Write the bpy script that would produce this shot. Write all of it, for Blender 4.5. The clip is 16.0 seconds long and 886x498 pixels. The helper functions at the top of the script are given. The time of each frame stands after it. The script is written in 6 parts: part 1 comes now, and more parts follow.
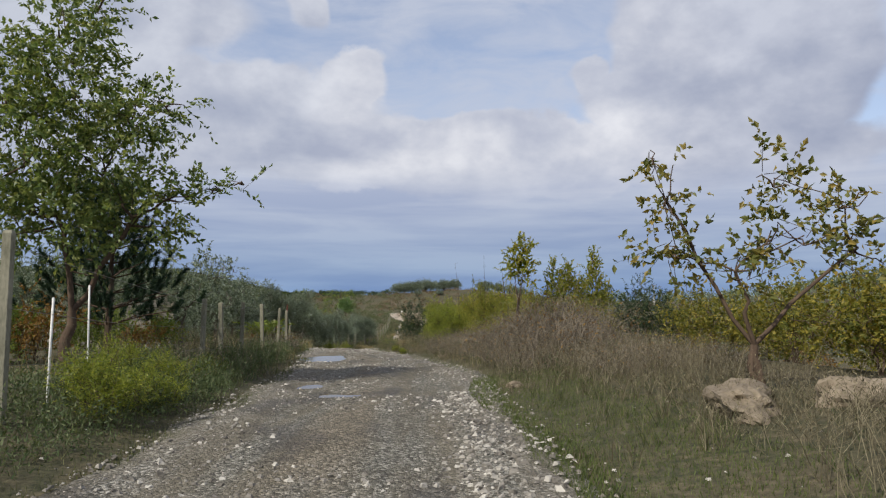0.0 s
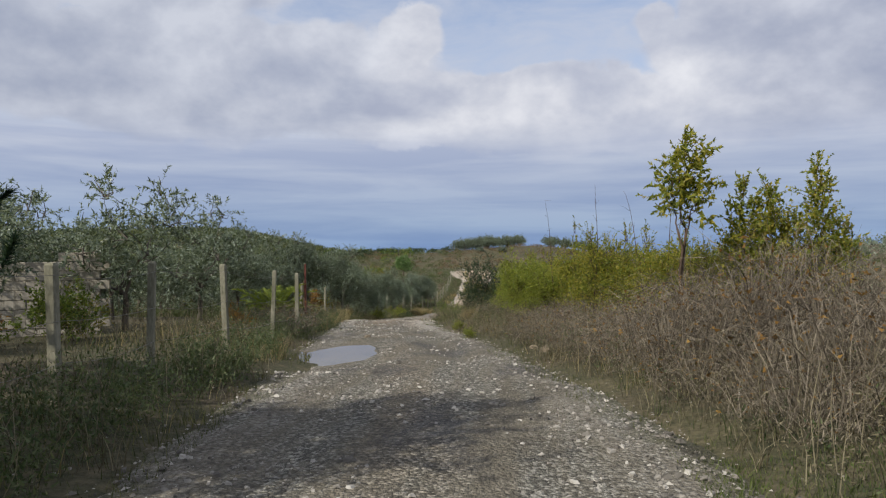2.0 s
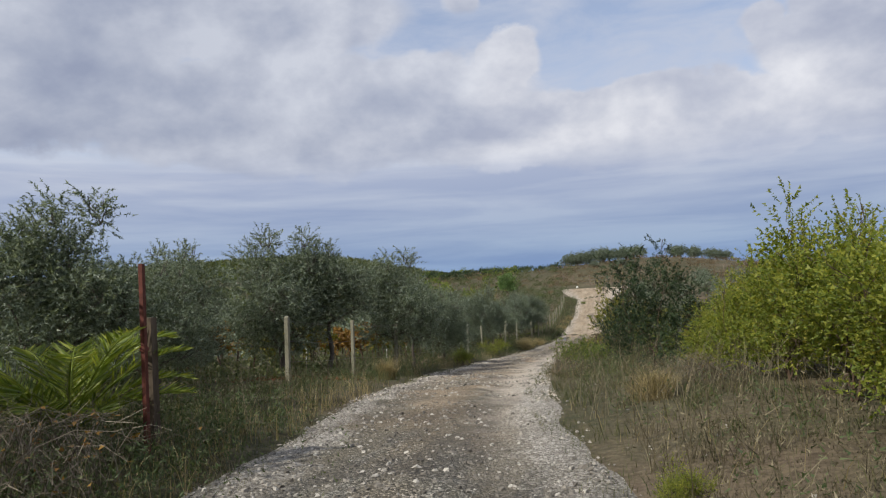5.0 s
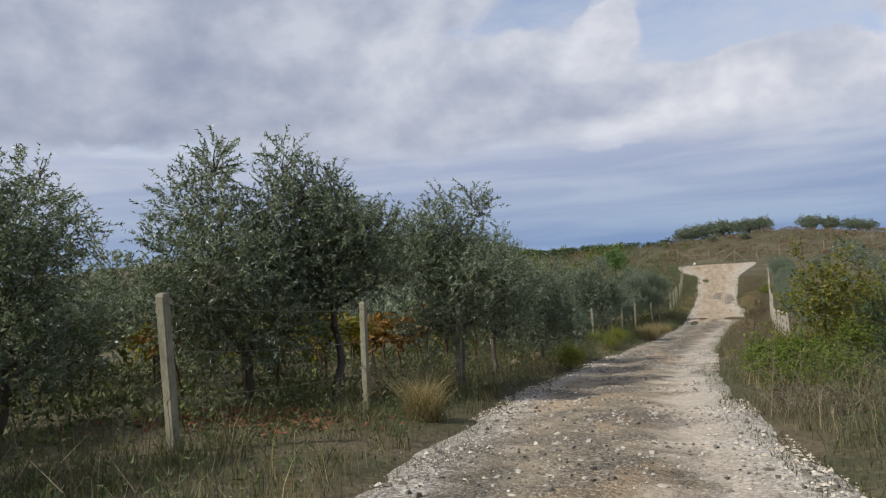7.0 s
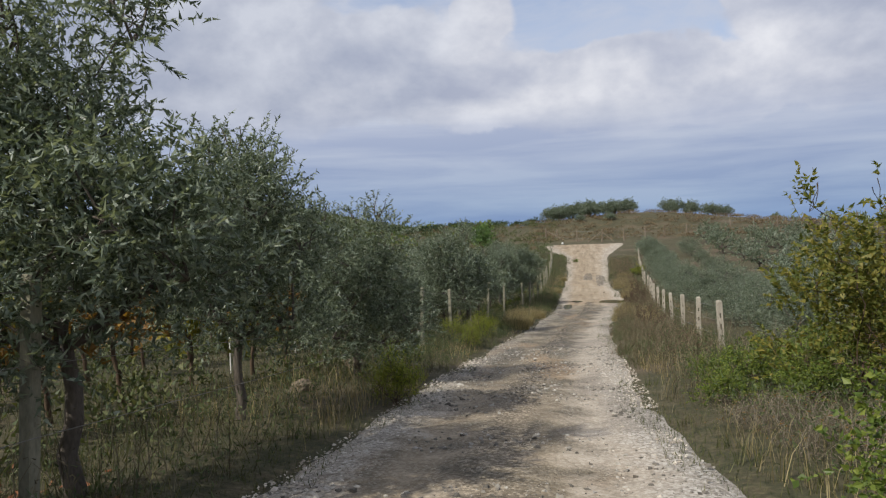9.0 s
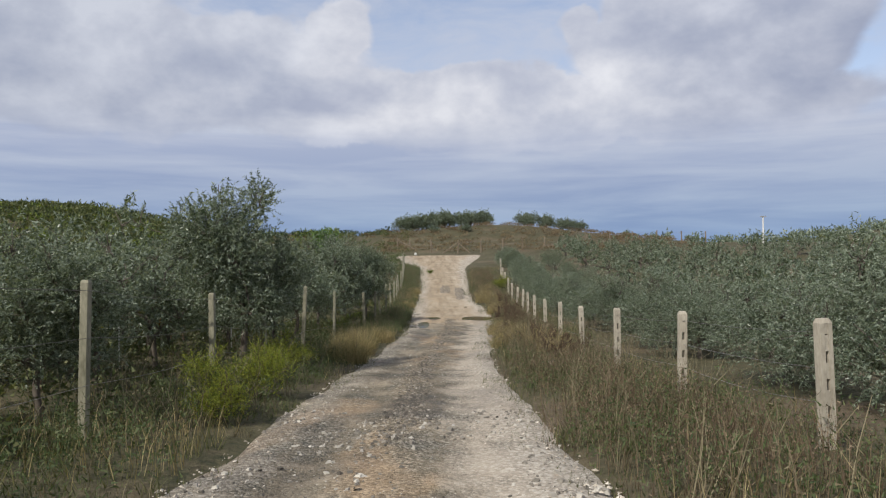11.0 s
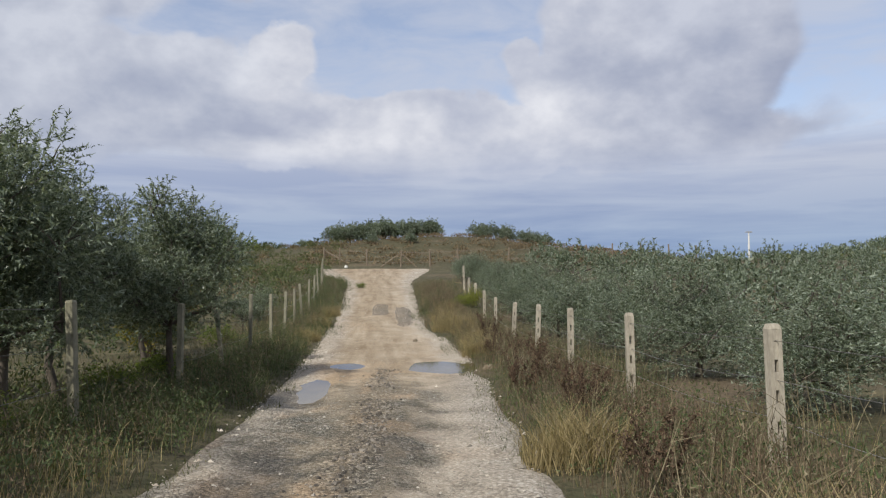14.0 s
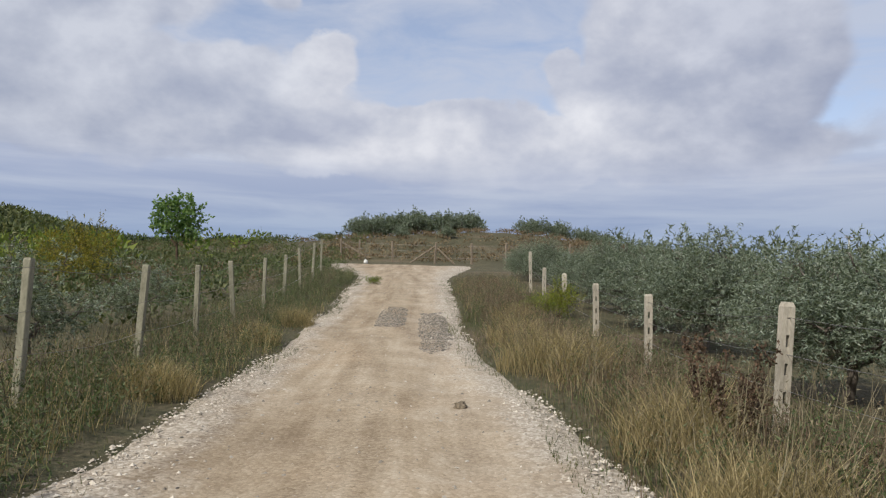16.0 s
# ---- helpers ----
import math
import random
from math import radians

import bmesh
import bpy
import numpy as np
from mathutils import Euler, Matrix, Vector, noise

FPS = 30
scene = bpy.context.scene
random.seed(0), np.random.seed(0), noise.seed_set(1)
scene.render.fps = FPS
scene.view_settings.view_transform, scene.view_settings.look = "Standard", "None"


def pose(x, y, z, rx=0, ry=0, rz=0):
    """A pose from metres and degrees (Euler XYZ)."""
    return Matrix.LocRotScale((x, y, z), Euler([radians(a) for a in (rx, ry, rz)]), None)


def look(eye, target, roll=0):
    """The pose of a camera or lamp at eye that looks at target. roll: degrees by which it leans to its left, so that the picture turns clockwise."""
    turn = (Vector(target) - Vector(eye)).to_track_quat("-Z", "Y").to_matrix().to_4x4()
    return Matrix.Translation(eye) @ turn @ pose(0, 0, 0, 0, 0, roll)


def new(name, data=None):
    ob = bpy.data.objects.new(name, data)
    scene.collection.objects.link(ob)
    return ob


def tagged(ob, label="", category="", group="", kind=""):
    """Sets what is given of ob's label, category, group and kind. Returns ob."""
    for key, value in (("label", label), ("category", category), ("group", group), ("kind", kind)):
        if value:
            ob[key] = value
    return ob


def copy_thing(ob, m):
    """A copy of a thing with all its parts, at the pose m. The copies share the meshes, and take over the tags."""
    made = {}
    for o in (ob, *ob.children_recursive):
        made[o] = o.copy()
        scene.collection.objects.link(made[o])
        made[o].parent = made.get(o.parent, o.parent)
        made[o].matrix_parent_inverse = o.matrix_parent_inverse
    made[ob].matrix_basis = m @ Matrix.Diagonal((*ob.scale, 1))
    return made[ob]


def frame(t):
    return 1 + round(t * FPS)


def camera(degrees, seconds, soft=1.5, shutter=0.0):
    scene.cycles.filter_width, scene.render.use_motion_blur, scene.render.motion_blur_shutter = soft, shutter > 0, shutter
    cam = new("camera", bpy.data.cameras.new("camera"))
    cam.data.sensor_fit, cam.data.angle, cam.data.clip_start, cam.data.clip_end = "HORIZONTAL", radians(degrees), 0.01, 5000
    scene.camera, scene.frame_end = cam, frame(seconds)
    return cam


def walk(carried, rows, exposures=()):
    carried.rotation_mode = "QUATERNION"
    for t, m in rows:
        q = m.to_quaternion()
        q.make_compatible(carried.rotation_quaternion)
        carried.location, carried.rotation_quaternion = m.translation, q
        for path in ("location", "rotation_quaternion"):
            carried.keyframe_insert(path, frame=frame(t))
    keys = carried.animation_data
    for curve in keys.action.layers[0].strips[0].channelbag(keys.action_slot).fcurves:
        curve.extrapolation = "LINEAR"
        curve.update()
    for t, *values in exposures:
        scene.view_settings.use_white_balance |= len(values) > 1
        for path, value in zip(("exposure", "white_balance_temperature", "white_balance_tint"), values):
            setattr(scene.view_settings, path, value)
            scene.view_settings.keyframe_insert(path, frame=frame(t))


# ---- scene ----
cam = camera(64.65, 16.0, soft=1.25)
PATH = [
    (0, (0.10, 0.01, 1.415), (-0.036, 9.990, 2.081), 0.2),
    (0.5, (-0.23, 2.29, 1.420), (-0.783, 12.240, 2.242), 0.1),
    (1, (-0.43, 4.55, 1.420), (-1.555, 14.452, 2.281), 1.2),
    (1.5, (-0.56, 6.93, 1.394), (-1.708, 16.840, 2.027), -0.1),
    (2, (-0.70, 9.44, 1.310), (-1.693, 19.394, 1.371), -0.4),
    (2.5, (-0.87, 11.84, 1.236), (-1.735, 21.804, 1.191), -2.0),
    (3, (-1.10, 14.41, 1.161), (-1.837, 24.371, 0.724), -1.3),
    (3.5, (-1.32, 17.12, 1.109), (-2.137, 27.081, 0.846), -1.5),
    (4, (-1.60, 19.79, 0.988), (-2.608, 29.734, 1.158), -4.0),
    (4.5, (-2.00, 22.29, 0.834), (-3.619, 32.155, 1.022), -2.5),
    (5, (-2.60, 24.86, 0.708), (-5.071, 34.536, 1.133), -3.0),
    (5.2, (-2.82, 25.83, 0.651), (-6.111, 35.254, 1.195), -4.4),
    (7.3, (-5.11, 35.11, 0.080), (-9.048, 44.295, 0.306), -3.0),
    (7.5, (-5.27, 35.98, 0.038), (-9.276, 45.137, 0.262), -2.4),
    (8, (-5.62, 37.95, -0.065), (-9.548, 47.141, 0.015), -2.5),
    (8.5, (-5.88, 40.08, -0.221), (-9.374, 49.445, -0.169), -1.8),
    (9, (-6.15, 42.32, -0.430), (-8.229, 52.099, -0.589), -2.1),
    (9.5, (-6.32, 44.59, -0.716), (-7.860, 54.466, -0.847), -1.3),
    (9.7, (-6.38, 45.60, -0.816), (-6.902, 55.580, -1.195), -1.5),
    (11.8, (-6.92, 57.24, -1.770), (-6.699, 67.235, -1.540), 0.5),
    (12, (-6.92, 58.47, -1.868), (-6.679, 68.469, -1.631), 1.7),
    (12.5, (-6.79, 61.81, -2.136), (-5.691, 71.750, -1.817), -1.5),
    (13, (-6.66, 65.24, -2.389), (-5.723, 75.192, -2.304), -1.4),
    (13.5, (-6.54, 68.78, -2.617), (-5.674, 78.737, -2.323), -0.2),
    (14, (-6.41, 72.45, -2.806), (-5.571, 82.412, -2.415), -0.1),
    (14.5, (-6.28, 76.33, -3.036), (-5.629, 86.305, -2.918), 0.5),
    (15, (-6.16, 80.17, -3.234), (-5.890, 90.166, -3.132), 0.1),
    (15.5, (-6.04, 83.91, -3.391), (-5.705, 93.907, -3.164), 1.2),
    (16, (-5.89, 87.51, -3.528), (-5.567, 97.497, -3.016), 1.4),
]
walk(cam, [(t, look(eye, goal, roll)) for t, eye, goal, roll in PATH])


# ---------------------------------------------------------------- sky and sun
SUN_AZ, SUN_EL = radians(-137), radians(43)     # azimuth from +y, clockwise
sun_from = Vector((math.sin(SUN_AZ) * math.cos(SUN_EL), math.cos(SUN_AZ) * math.cos(SUN_EL), math.sin(SUN_EL)))
sun = new("sun", bpy.data.lights.new("sun", "SUN"))
sun.data.energy, sun.data.angle, sun.data.color = 4.4, radians(0.8), (1.0, 0.95, 0.86)
sun.matrix_world = look(sun_from * 100, (0, 0, 0))


def wire(nt, a, b):
    nt.links.new(a, b)


def node(nt, kind, **values):
    n = nt.nodes.new(kind)
    for key, value in values.items():
        n.inputs[key].default_value = value
    return n


def calc(nt, op, a, b=None, clamp=False):
    n = nt.nodes.new("ShaderNodeMath")
    n.operation, n.use_clamp = op, clamp
    for k, v in enumerate((a, b)):
        if v is None:
            continue
        if isinstance(v, (int, float)):
            n.inputs[k].default_value = v
        else:
            wire(nt, v, n.inputs[k])
    return n.outputs[0]


def ramp(nt, fac, stops, ease=False):
    n = nt.nodes.new("ShaderNodeValToRGB")
    n.color_ramp.interpolation = "EASE" if ease else "LINEAR"
    els = n.color_ramp.elements
    while len(els) < len(stops):
        els.new(0.5)
    for el, (p, c) in zip(els, stops):
        el.position = p
        el.color = (c, c, c, 1) if isinstance(c, (int, float)) else (*c, 1)
    wire(nt, fac, n.inputs[0])
    return n.outputs[0]


def blend(nt, fac, a, b, mode="MIX"):
    n = nt.nodes.new("ShaderNodeMix")
    n.data_type, n.blend_type = "RGBA", mode
    for k, v in ((0, fac), (6, a), (7, b)):
        if isinstance(v, (int, float)):
            n.inputs[k].default_value = v
        elif isinstance(v, tuple):
            n.inputs[k].default_value = (*v, 1)
        else:
            wire(nt, v, n.inputs[k])
    return n.outputs[2]


def noise_tex(nt, vec, scale, detail=4.0, rough=0.55, distort=0.0):
    n = node(nt, "ShaderNodeTexNoise", Scale=scale, Detail=detail, Roughness=rough, Distortion=distort)
    wire(nt, vec, n.inputs["Vector"])
    return n.outputs["Fac"]


def scaled(nt, vec, s):
    n = nt.nodes.new("ShaderNodeMapping")
    n.inputs["Scale"].default_value = s
    wire(nt, vec, n.inputs["Vector"])
    return n.outputs[0]


world = bpy.data.worlds.new("world")
scene.world = world
world.use_nodes = True
wt = world.node_tree
wt.nodes.clear()
tc = wt.nodes.new("ShaderNodeTexCoord")
sep = wt.nodes.new("ShaderNodeSeparateXYZ")
wire(wt, tc.outputs["Generated"], sep.inputs[0])
up = calc(wt, "MAXIMUM", sep.outputs[2], 0.0)
sky = wt.nodes.new("ShaderNodeTexSky")
sky.sky_type, sky.sun_disc = "NISHITA", False
sky.sun_elevation, sky.sun_rotation = SUN_EL, SUN_AZ
sky.air_density, sky.dust_density = 1.0, 0.6
clear = blend(wt, 1.0, sky.outputs[0], (0.165, 0.150, 0.150), "MULTIPLY")
# a cloud layer seen in perspective: far clouds draw together towards the horizon
depth = calc(wt, "ADD", up, 0.42)
comb = wt.nodes.new("ShaderNodeCombineXYZ")
wire(wt, calc(wt, "DIVIDE", sep.outputs[0], depth), comb.inputs[0])
wire(wt, calc(wt, "DIVIDE", sep.outputs[1], depth), comb.inputs[1])
flat = comb.outputs[0]
cover = noise_tex(wt, flat, 1.9, 8.0, 0.5, 0.15)
billow = noise_tex(wt, scaled(wt, flat, (1.0, 1.1, 1.0)), 2.7, 10.0, 0.52, 0.25)
streak = noise_tex(wt, scaled(wt, tc.outputs["Generated"], (1.6, 1.6, 17.0)), 1.9, 6.0, 0.55, 0.3)
wisp = noise_tex(wt, scaled(wt, tc.outputs["Generated"], (2.2, 2.2, 7.0)), 2.4, 7.0, 0.6, 0.5)
# bearing and height over the horizon, in degrees, ruffled so that cloud edges billow
puff = scaled(wt, tc.outputs["Generated"], (1.0, 1.0, 1.35))
bulge = noise_tex(wt, puff, 7.0, 9.0, 0.55, 0.0)
lift = wt.nodes.new("ShaderNodeMapping")
lift.inputs["Location"].default_value = (0.02, 0.012, -0.034)
wire(wt, puff, lift.inputs["Vector"])
relief = calc(wt, "SUBTRACT", bulge, noise_tex(wt, lift.outputs[0], 7.0, 5.0, 0.55, 0.0))
sway = noise_tex(wt, scaled(wt, tc.outputs["Generated"], (1.0, 1.0, 1.35)), 5.0, 3.0, 0.5, 0.0)
bearing = calc(wt, "ADD", calc(wt, "MULTIPLY", calc(wt, "ARCTAN2", sep.outputs[0], sep.outputs[1]), 57.2958), calc(wt, "MULTIPLY", calc(wt, "SUBTRACT", sway, 0.5), 9.0))
rise_deg = calc(wt, "ADD", calc(wt, "MULTIPLY", calc(wt, "ARCSINE", sep.outputs[2]), 57.2958), calc(wt, "MULTIPLY", calc(wt, "SUBTRACT", bulge, 0.5), 7.5))
# heaped clouds: bearing, height, half width, half height
HEAPS = [(-24, 13.5, 19, 5.2), (-8.6, 16.3, 3.4, 2.6), (-29, 22, 12, 5), (-12.5, 23.5, 1.9, 3.6), (-48, 18, 14, 8), (23, 18.5, 9.5, 8), (15.5, 15, 5.5, 3.2), (11.9, 17.4, 2.0, 1.7), (5, 11.2, 30, 3.4)]
heap = None
for ca, ce, ra, re in HEAPS:
    da = calc(wt, "DIVIDE", calc(wt, "SUBTRACT", bearing, ca), ra)
    de = calc(wt, "DIVIDE", calc(wt, "SUBTRACT", rise_deg, ce), re)
    inside = calc(wt, "MULTIPLY", calc(wt, "SUBTRACT", 1.0, calc(wt, "SQRT", calc(wt, "ADD", calc(wt, "MULTIPLY", da, da), calc(wt, "MULTIPLY", de, de)))), math.sqrt(min(ra, re) / 4))
    heap = inside if heap is None else calc(wt, "MAXIMUM", heap, inside)
heap_mask = ramp(wt, calc(wt, "ADD", heap, 0.5), [(0.44, 0.0), (0.62, 1.0)], True)
wide = ramp(wt, calc(wt, "DIVIDE", calc(wt, "ABSOLUTE", calc(wt, "ADD", bearing, 8.0)), 100.0), [(0.46, 0.0), (0.62, 1.0)], True)
high = ramp(wt, up, [(0.43, 0.0), (0.56, 1.0)], True)
beyond = calc(wt, "MAXIMUM", wide, high)
open_mask = ramp(wt, calc(wt, "ADD", cover, calc(wt, "MULTIPLY", calc(wt, "SUBTRACT", billow, 0.5), 0.45)), [(0.36, 0.0), (0.45, 1.0)], True)
mask = calc(wt, "ADD", calc(wt, "MULTIPLY", heap_mask, calc(wt, "SUBTRACT", 1.0, beyond)), calc(wt, "MULTIPLY", open_mask, beyond))
thin = calc(wt, "ADD", calc(wt, "MULTIPLY", ramp(wt, wisp, [(0.36, 0.0), (0.62, 1.0)]), 0.55), 0.30)
low = ramp(wt, up, [(0.15, 1.0), (0.24, 0.0)], True)
veil = calc(wt, "MAXIMUM", thin, low)
lit = ramp(wt, calc(wt, "ADD", calc(wt, "MULTIPLY", relief, 0.62), calc(wt, "MULTIPLY", billow, 0.9)), [(0.26, (0.44, 0.475, 0.59)), (0.38, (0.54, 0.57, 0.665)), (0.47, (0.64, 0.66, 0.735)), (0.60, (0.80, 0.81, 0.86))])
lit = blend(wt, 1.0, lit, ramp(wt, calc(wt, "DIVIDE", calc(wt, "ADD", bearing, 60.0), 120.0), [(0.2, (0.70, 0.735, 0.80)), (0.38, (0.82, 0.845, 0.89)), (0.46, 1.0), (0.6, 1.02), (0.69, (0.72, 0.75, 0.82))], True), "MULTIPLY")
height = ramp(wt, up, [(0.0, (0.20, 0.305, 0.52)), (0.04, (0.30, 0.39, 0.56)), (0.10, (0.37, 0.435, 0.585)), (0.15, (0.46, 0.505, 0.63)), (0.19, (0.56, 0.59, 0.69)), (0.3, (0.57, 0.595, 0.69))])
band = blend(wt, ramp(wt, streak, [(0.38, 0.0), (0.62, 0.75)]), blend(wt, 1.0, height, (0.86, 0.90, 0.97), "MULTIPLY"), blend(wt, 1.0, height, (1.24, 1.21, 1.13), "MULTIPLY"))
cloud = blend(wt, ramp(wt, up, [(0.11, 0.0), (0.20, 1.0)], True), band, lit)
haze = blend(wt, veil, clear, blend(wt, low, (0.54, 0.585, 0.70), band))
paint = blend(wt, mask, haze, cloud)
bg = node(wt, "ShaderNodeBackground", Strength=1.0)
wire(wt, paint, bg.inputs["Color"])
wo = wt.nodes.new("ShaderNodeOutputWorld")
wire(wt, bg.outputs[0], wo.inputs[0])
scene.view_settings.exposure = 0.0

# ---------------------------------------------------------------- materials


def material(name, rough=0.8, metal=0.0):
    m = bpy.data.materials.new(name)
    m.use_nodes = True
    nt = m.node_tree
    b = nt.nodes["Principled BSDF"]
    b.inputs["Roughness"].default_value, b.inputs["Metallic"].default_value = rough, metal
    b.inputs["Specular IOR Level"].default_value = 0.25
    pos = nt.nodes.new("ShaderNodeNewGeometry").outputs["Position"]
    return m, nt, b, pos


def bumped(nt, b, fac, strength, dist=0.02):
    n = node(nt, "ShaderNodeBump", Strength=strength, Distance=dist)
    wire(nt, fac, n.inputs["Height"])
    wire(nt, n.outputs[0], b.inputs["Normal"])


def leaf_material(name, a, c, e, rough=0.5, through_light=0.35):
    """Leaves: each one its own shade between three colours, with light passing through."""
    m, nt, b, pos = material(name, rough)
    geo = nt.nodes.new("ShaderNodeNewGeometry")
    shade = calc(nt, "ADD", calc(nt, "MULTIPLY", geo.outputs["Random Per Island"], 0.75), calc(nt, "MULTIPLY", noise_tex(nt, pos, 1.1, 2.0), 0.3))
    col = ramp(nt, shade, [(0.1, a), (0.5, c), (0.95, e)])
    wire(nt, col, b.inputs["Base Color"])
    tr = nt.nodes.new("ShaderNodeBsdfTranslucent")
    wire(nt, blend(nt, 1.0, col, (1.25, 1.2, 0.6), "MULTIPLY"), tr.inputs["Color"])
    mix = nt.nodes.new("ShaderNodeMixShader")
    mix.inputs[0].default_value = through_light
    wire(nt, b.outputs[0], mix.inputs[1])
    wire(nt, tr.outputs[0], mix.inputs[2])
    wire(nt, mix.outputs[0], nt.nodes["Material Output"].inputs["Surface"])
    return m


def solid_material(name, a, c, scale, rough=0.85, bump=0.4, stretch=(1, 1, 1), fine=9.0):
    m, nt, b, pos = material(name, rough)
    v = scaled(nt, pos, stretch)
    n1, n2 = noise_tex(nt, v, scale, 6.0, 0.65), noise_tex(nt, v, scale * fine, 3.0)
    mixed = calc(nt, "ADD", calc(nt, "MULTIPLY", n1, 0.65), calc(nt, "MULTIPLY", n2, 0.35))
    wire(nt, ramp(nt, mixed, [(0.33, a), (0.67, c)]), b.inputs["Base Color"])
    bumped(nt, b, mixed, bump)
    return m


M_OLIVE = leaf_material("olive_leaf", (0.056, 0.078, 0.052), (0.138, 0.174, 0.120), (0.35, 0.40, 0.325), 0.34, 0.32)
M_GREEN = leaf_material("green_leaf", (0.055, 0.092, 0.022), (0.128, 0.182, 0.038), (0.25, 0.29, 0.065), 0.42, 0.4)
M_PEAR = leaf_material("pear_leaf", (0.066, 0.108, 0.038), (0.15, 0.205, 0.066), (0.29, 0.31, 0.105), 0.34, 0.42)
M_AUTUMN = leaf_material("turning_leaf", (0.085, 0.13, 0.026), (0.23, 0.26, 0.048), (0.46, 0.37, 0.066), 0.5, 0.5)
M_YELLOW = leaf_material("yellow_leaf", (0.068, 0.090, 0.020), (0.165, 0.165, 0.030), (0.35, 0.275, 0.05), 0.5, 0.4)
M_BRONZE = leaf_material("bronze_leaf", (0.070, 0.096, 0.026), (0.16, 0.178, 0.042), (0.33, 0.275, 0.07), 0.5, 0.45)
M_RUST = leaf_material("rusty_leaf", (0.09, 0.055, 0.018), (0.19, 0.10, 0.026), (0.30, 0.18, 0.04), 0.6, 0.3)
M_LIME = leaf_material("lime_leaf", (0.085, 0.13, 0.022), (0.19, 0.235, 0.042), (0.37, 0.37, 0.065), 0.5, 0.48)
M_DARK = leaf_material("dark_leaf", (0.012, 0.026, 0.012), (0.030, 0.053, 0.021), (0.065, 0.09, 0.036), 0.45, 0.12)
M_PINE = leaf_material("pine_needle", (0.014, 0.032, 0.020), (0.030, 0.058, 0.034), (0.06, 0.095, 0.05), 0.5, 0.15)
M_PALM = leaf_material("palm_leaflet", (0.075, 0.12, 0.022), (0.18, 0.24, 0.036), (0.36, 0.38, 0.08), 0.4, 0.35)
M_GRASS = leaf_material("green_grass", (0.036, 0.049, 0.018), (0.074, 0.090, 0.035), (0.18, 0.172, 0.08), 0.6, 0.3)
M_STRAW = leaf_material("dry_grass", (0.12, 0.098, 0.050), (0.27, 0.222, 0.118), (0.50, 0.415, 0.245), 0.7, 0.35)
M_WEED = leaf_material("dead_weed", (0.052, 0.044, 0.026), (0.122, 0.104, 0.063), (0.28, 0.245, 0.16), 0.8, 0.15)
M_STEM = leaf_material("bramble_stem", (0.050, 0.041, 0.029), (0.128, 0.106, 0.077), (0.35, 0.30, 0.225), 0.75, 0.05)
M_BARK = solid_material("grey_bark", (0.055, 0.045, 0.036), (0.17, 0.145, 0.12), 7, 0.9, 0.8, (1, 1, 0.3))
M_TWIG = solid_material("brown_twig", (0.05, 0.034, 0.024), (0.13, 0.09, 0.06), 9, 0.9, 0.5, (1, 1, 0.4))
M_OLDCONC = solid_material("lichened_concrete", (0.12, 0.118, 0.078), (0.33, 0.31, 0.23), 5, 0.92, 0.5, (1, 1, 0.35))
M_DARKWOOD = solid_material("dark_timber", (0.055, 0.042, 0.030), (0.15, 0.115, 0.08), 6, 0.9, 0.6, (1, 1, 0.2))
M_CONC = solid_material("weathered_concrete", (0.24, 0.215, 0.17), (0.50, 0.455, 0.37), 5, 0.92, 0.5, (1, 1, 0.35))
M_WOOD = solid_material("grey_timber", (0.12, 0.09, 0.062), (0.33, 0.27, 0.20), 6, 0.85, 0.6, (1, 1, 0.2))
M_WHITE = solid_material("white_paint", (0.55, 0.54, 0.50), (0.80, 0.79, 0.75), 3, 0.6, 0.2)
M_RUSTY = solid_material("rusty_iron", (0.065, 0.024, 0.018), (0.16, 0.048, 0.032), 8, 0.7, 0.5)
M_WIRE = solid_material("galvanised_wire", (0.16, 0.15, 0.14), (0.34, 0.33, 0.31), 20, 0.5, 0.1)
M_ROCK = solid_material("limestone", (0.10, 0.08, 0.055), (0.30, 0.245, 0.175), 1.6, 0.9, 0.9)
M_SPARSE = leaf_material("fading_leaf", (0.07, 0.09, 0.028), (0.16, 0.165, 0.048), (0.31, 0.22, 0.055), 0.45, 0.35)
M_HERB = leaf_material("weed_leaf", (0.036, 0.058, 0.023), (0.076, 0.108, 0.043), (0.155, 0.175, 0.085), 0.6, 0.25)
M_BRACKEN = leaf_material("dead_bracken", (0.085, 0.060, 0.036), (0.165, 0.122, 0.075), (0.26, 0.205, 0.13), 0.8, 0.2)
M_HILL = leaf_material("hill_leaf", (0.046, 0.066, 0.028), (0.085, 0.108, 0.044), (0.16, 0.165, 0.07), 0.55, 0.25)
M_MULBERRY = leaf_material("mulberry_leaf", (0.075, 0.145, 0.05), (0.14, 0.235, 0.085), (0.23, 0.33, 0.12), 0.45, 0.4)
M_RUSSET = leaf_material("russet_weed", (0.055, 0.037, 0.025), (0.135, 0.096, 0.066), (0.29, 0.225, 0.155), 0.8, 0.2)
M_SEED = leaf_material("dry_seed_head", (0.035, 0.022, 0.015), (0.085, 0.055, 0.036), (0.17, 0.115, 0.075), 0.85, 0.1)
M_TURF = leaf_material("short_turf", (0.045, 0.068, 0.018), (0.085, 0.118, 0.032), (0.155, 0.175, 0.06), 0.6, 0.3)
M_LITTER = solid_material("leaf_litter", (0.12, 0.05, 0.026), (0.27, 0.12, 0.06), 6, 0.9, 0.6)


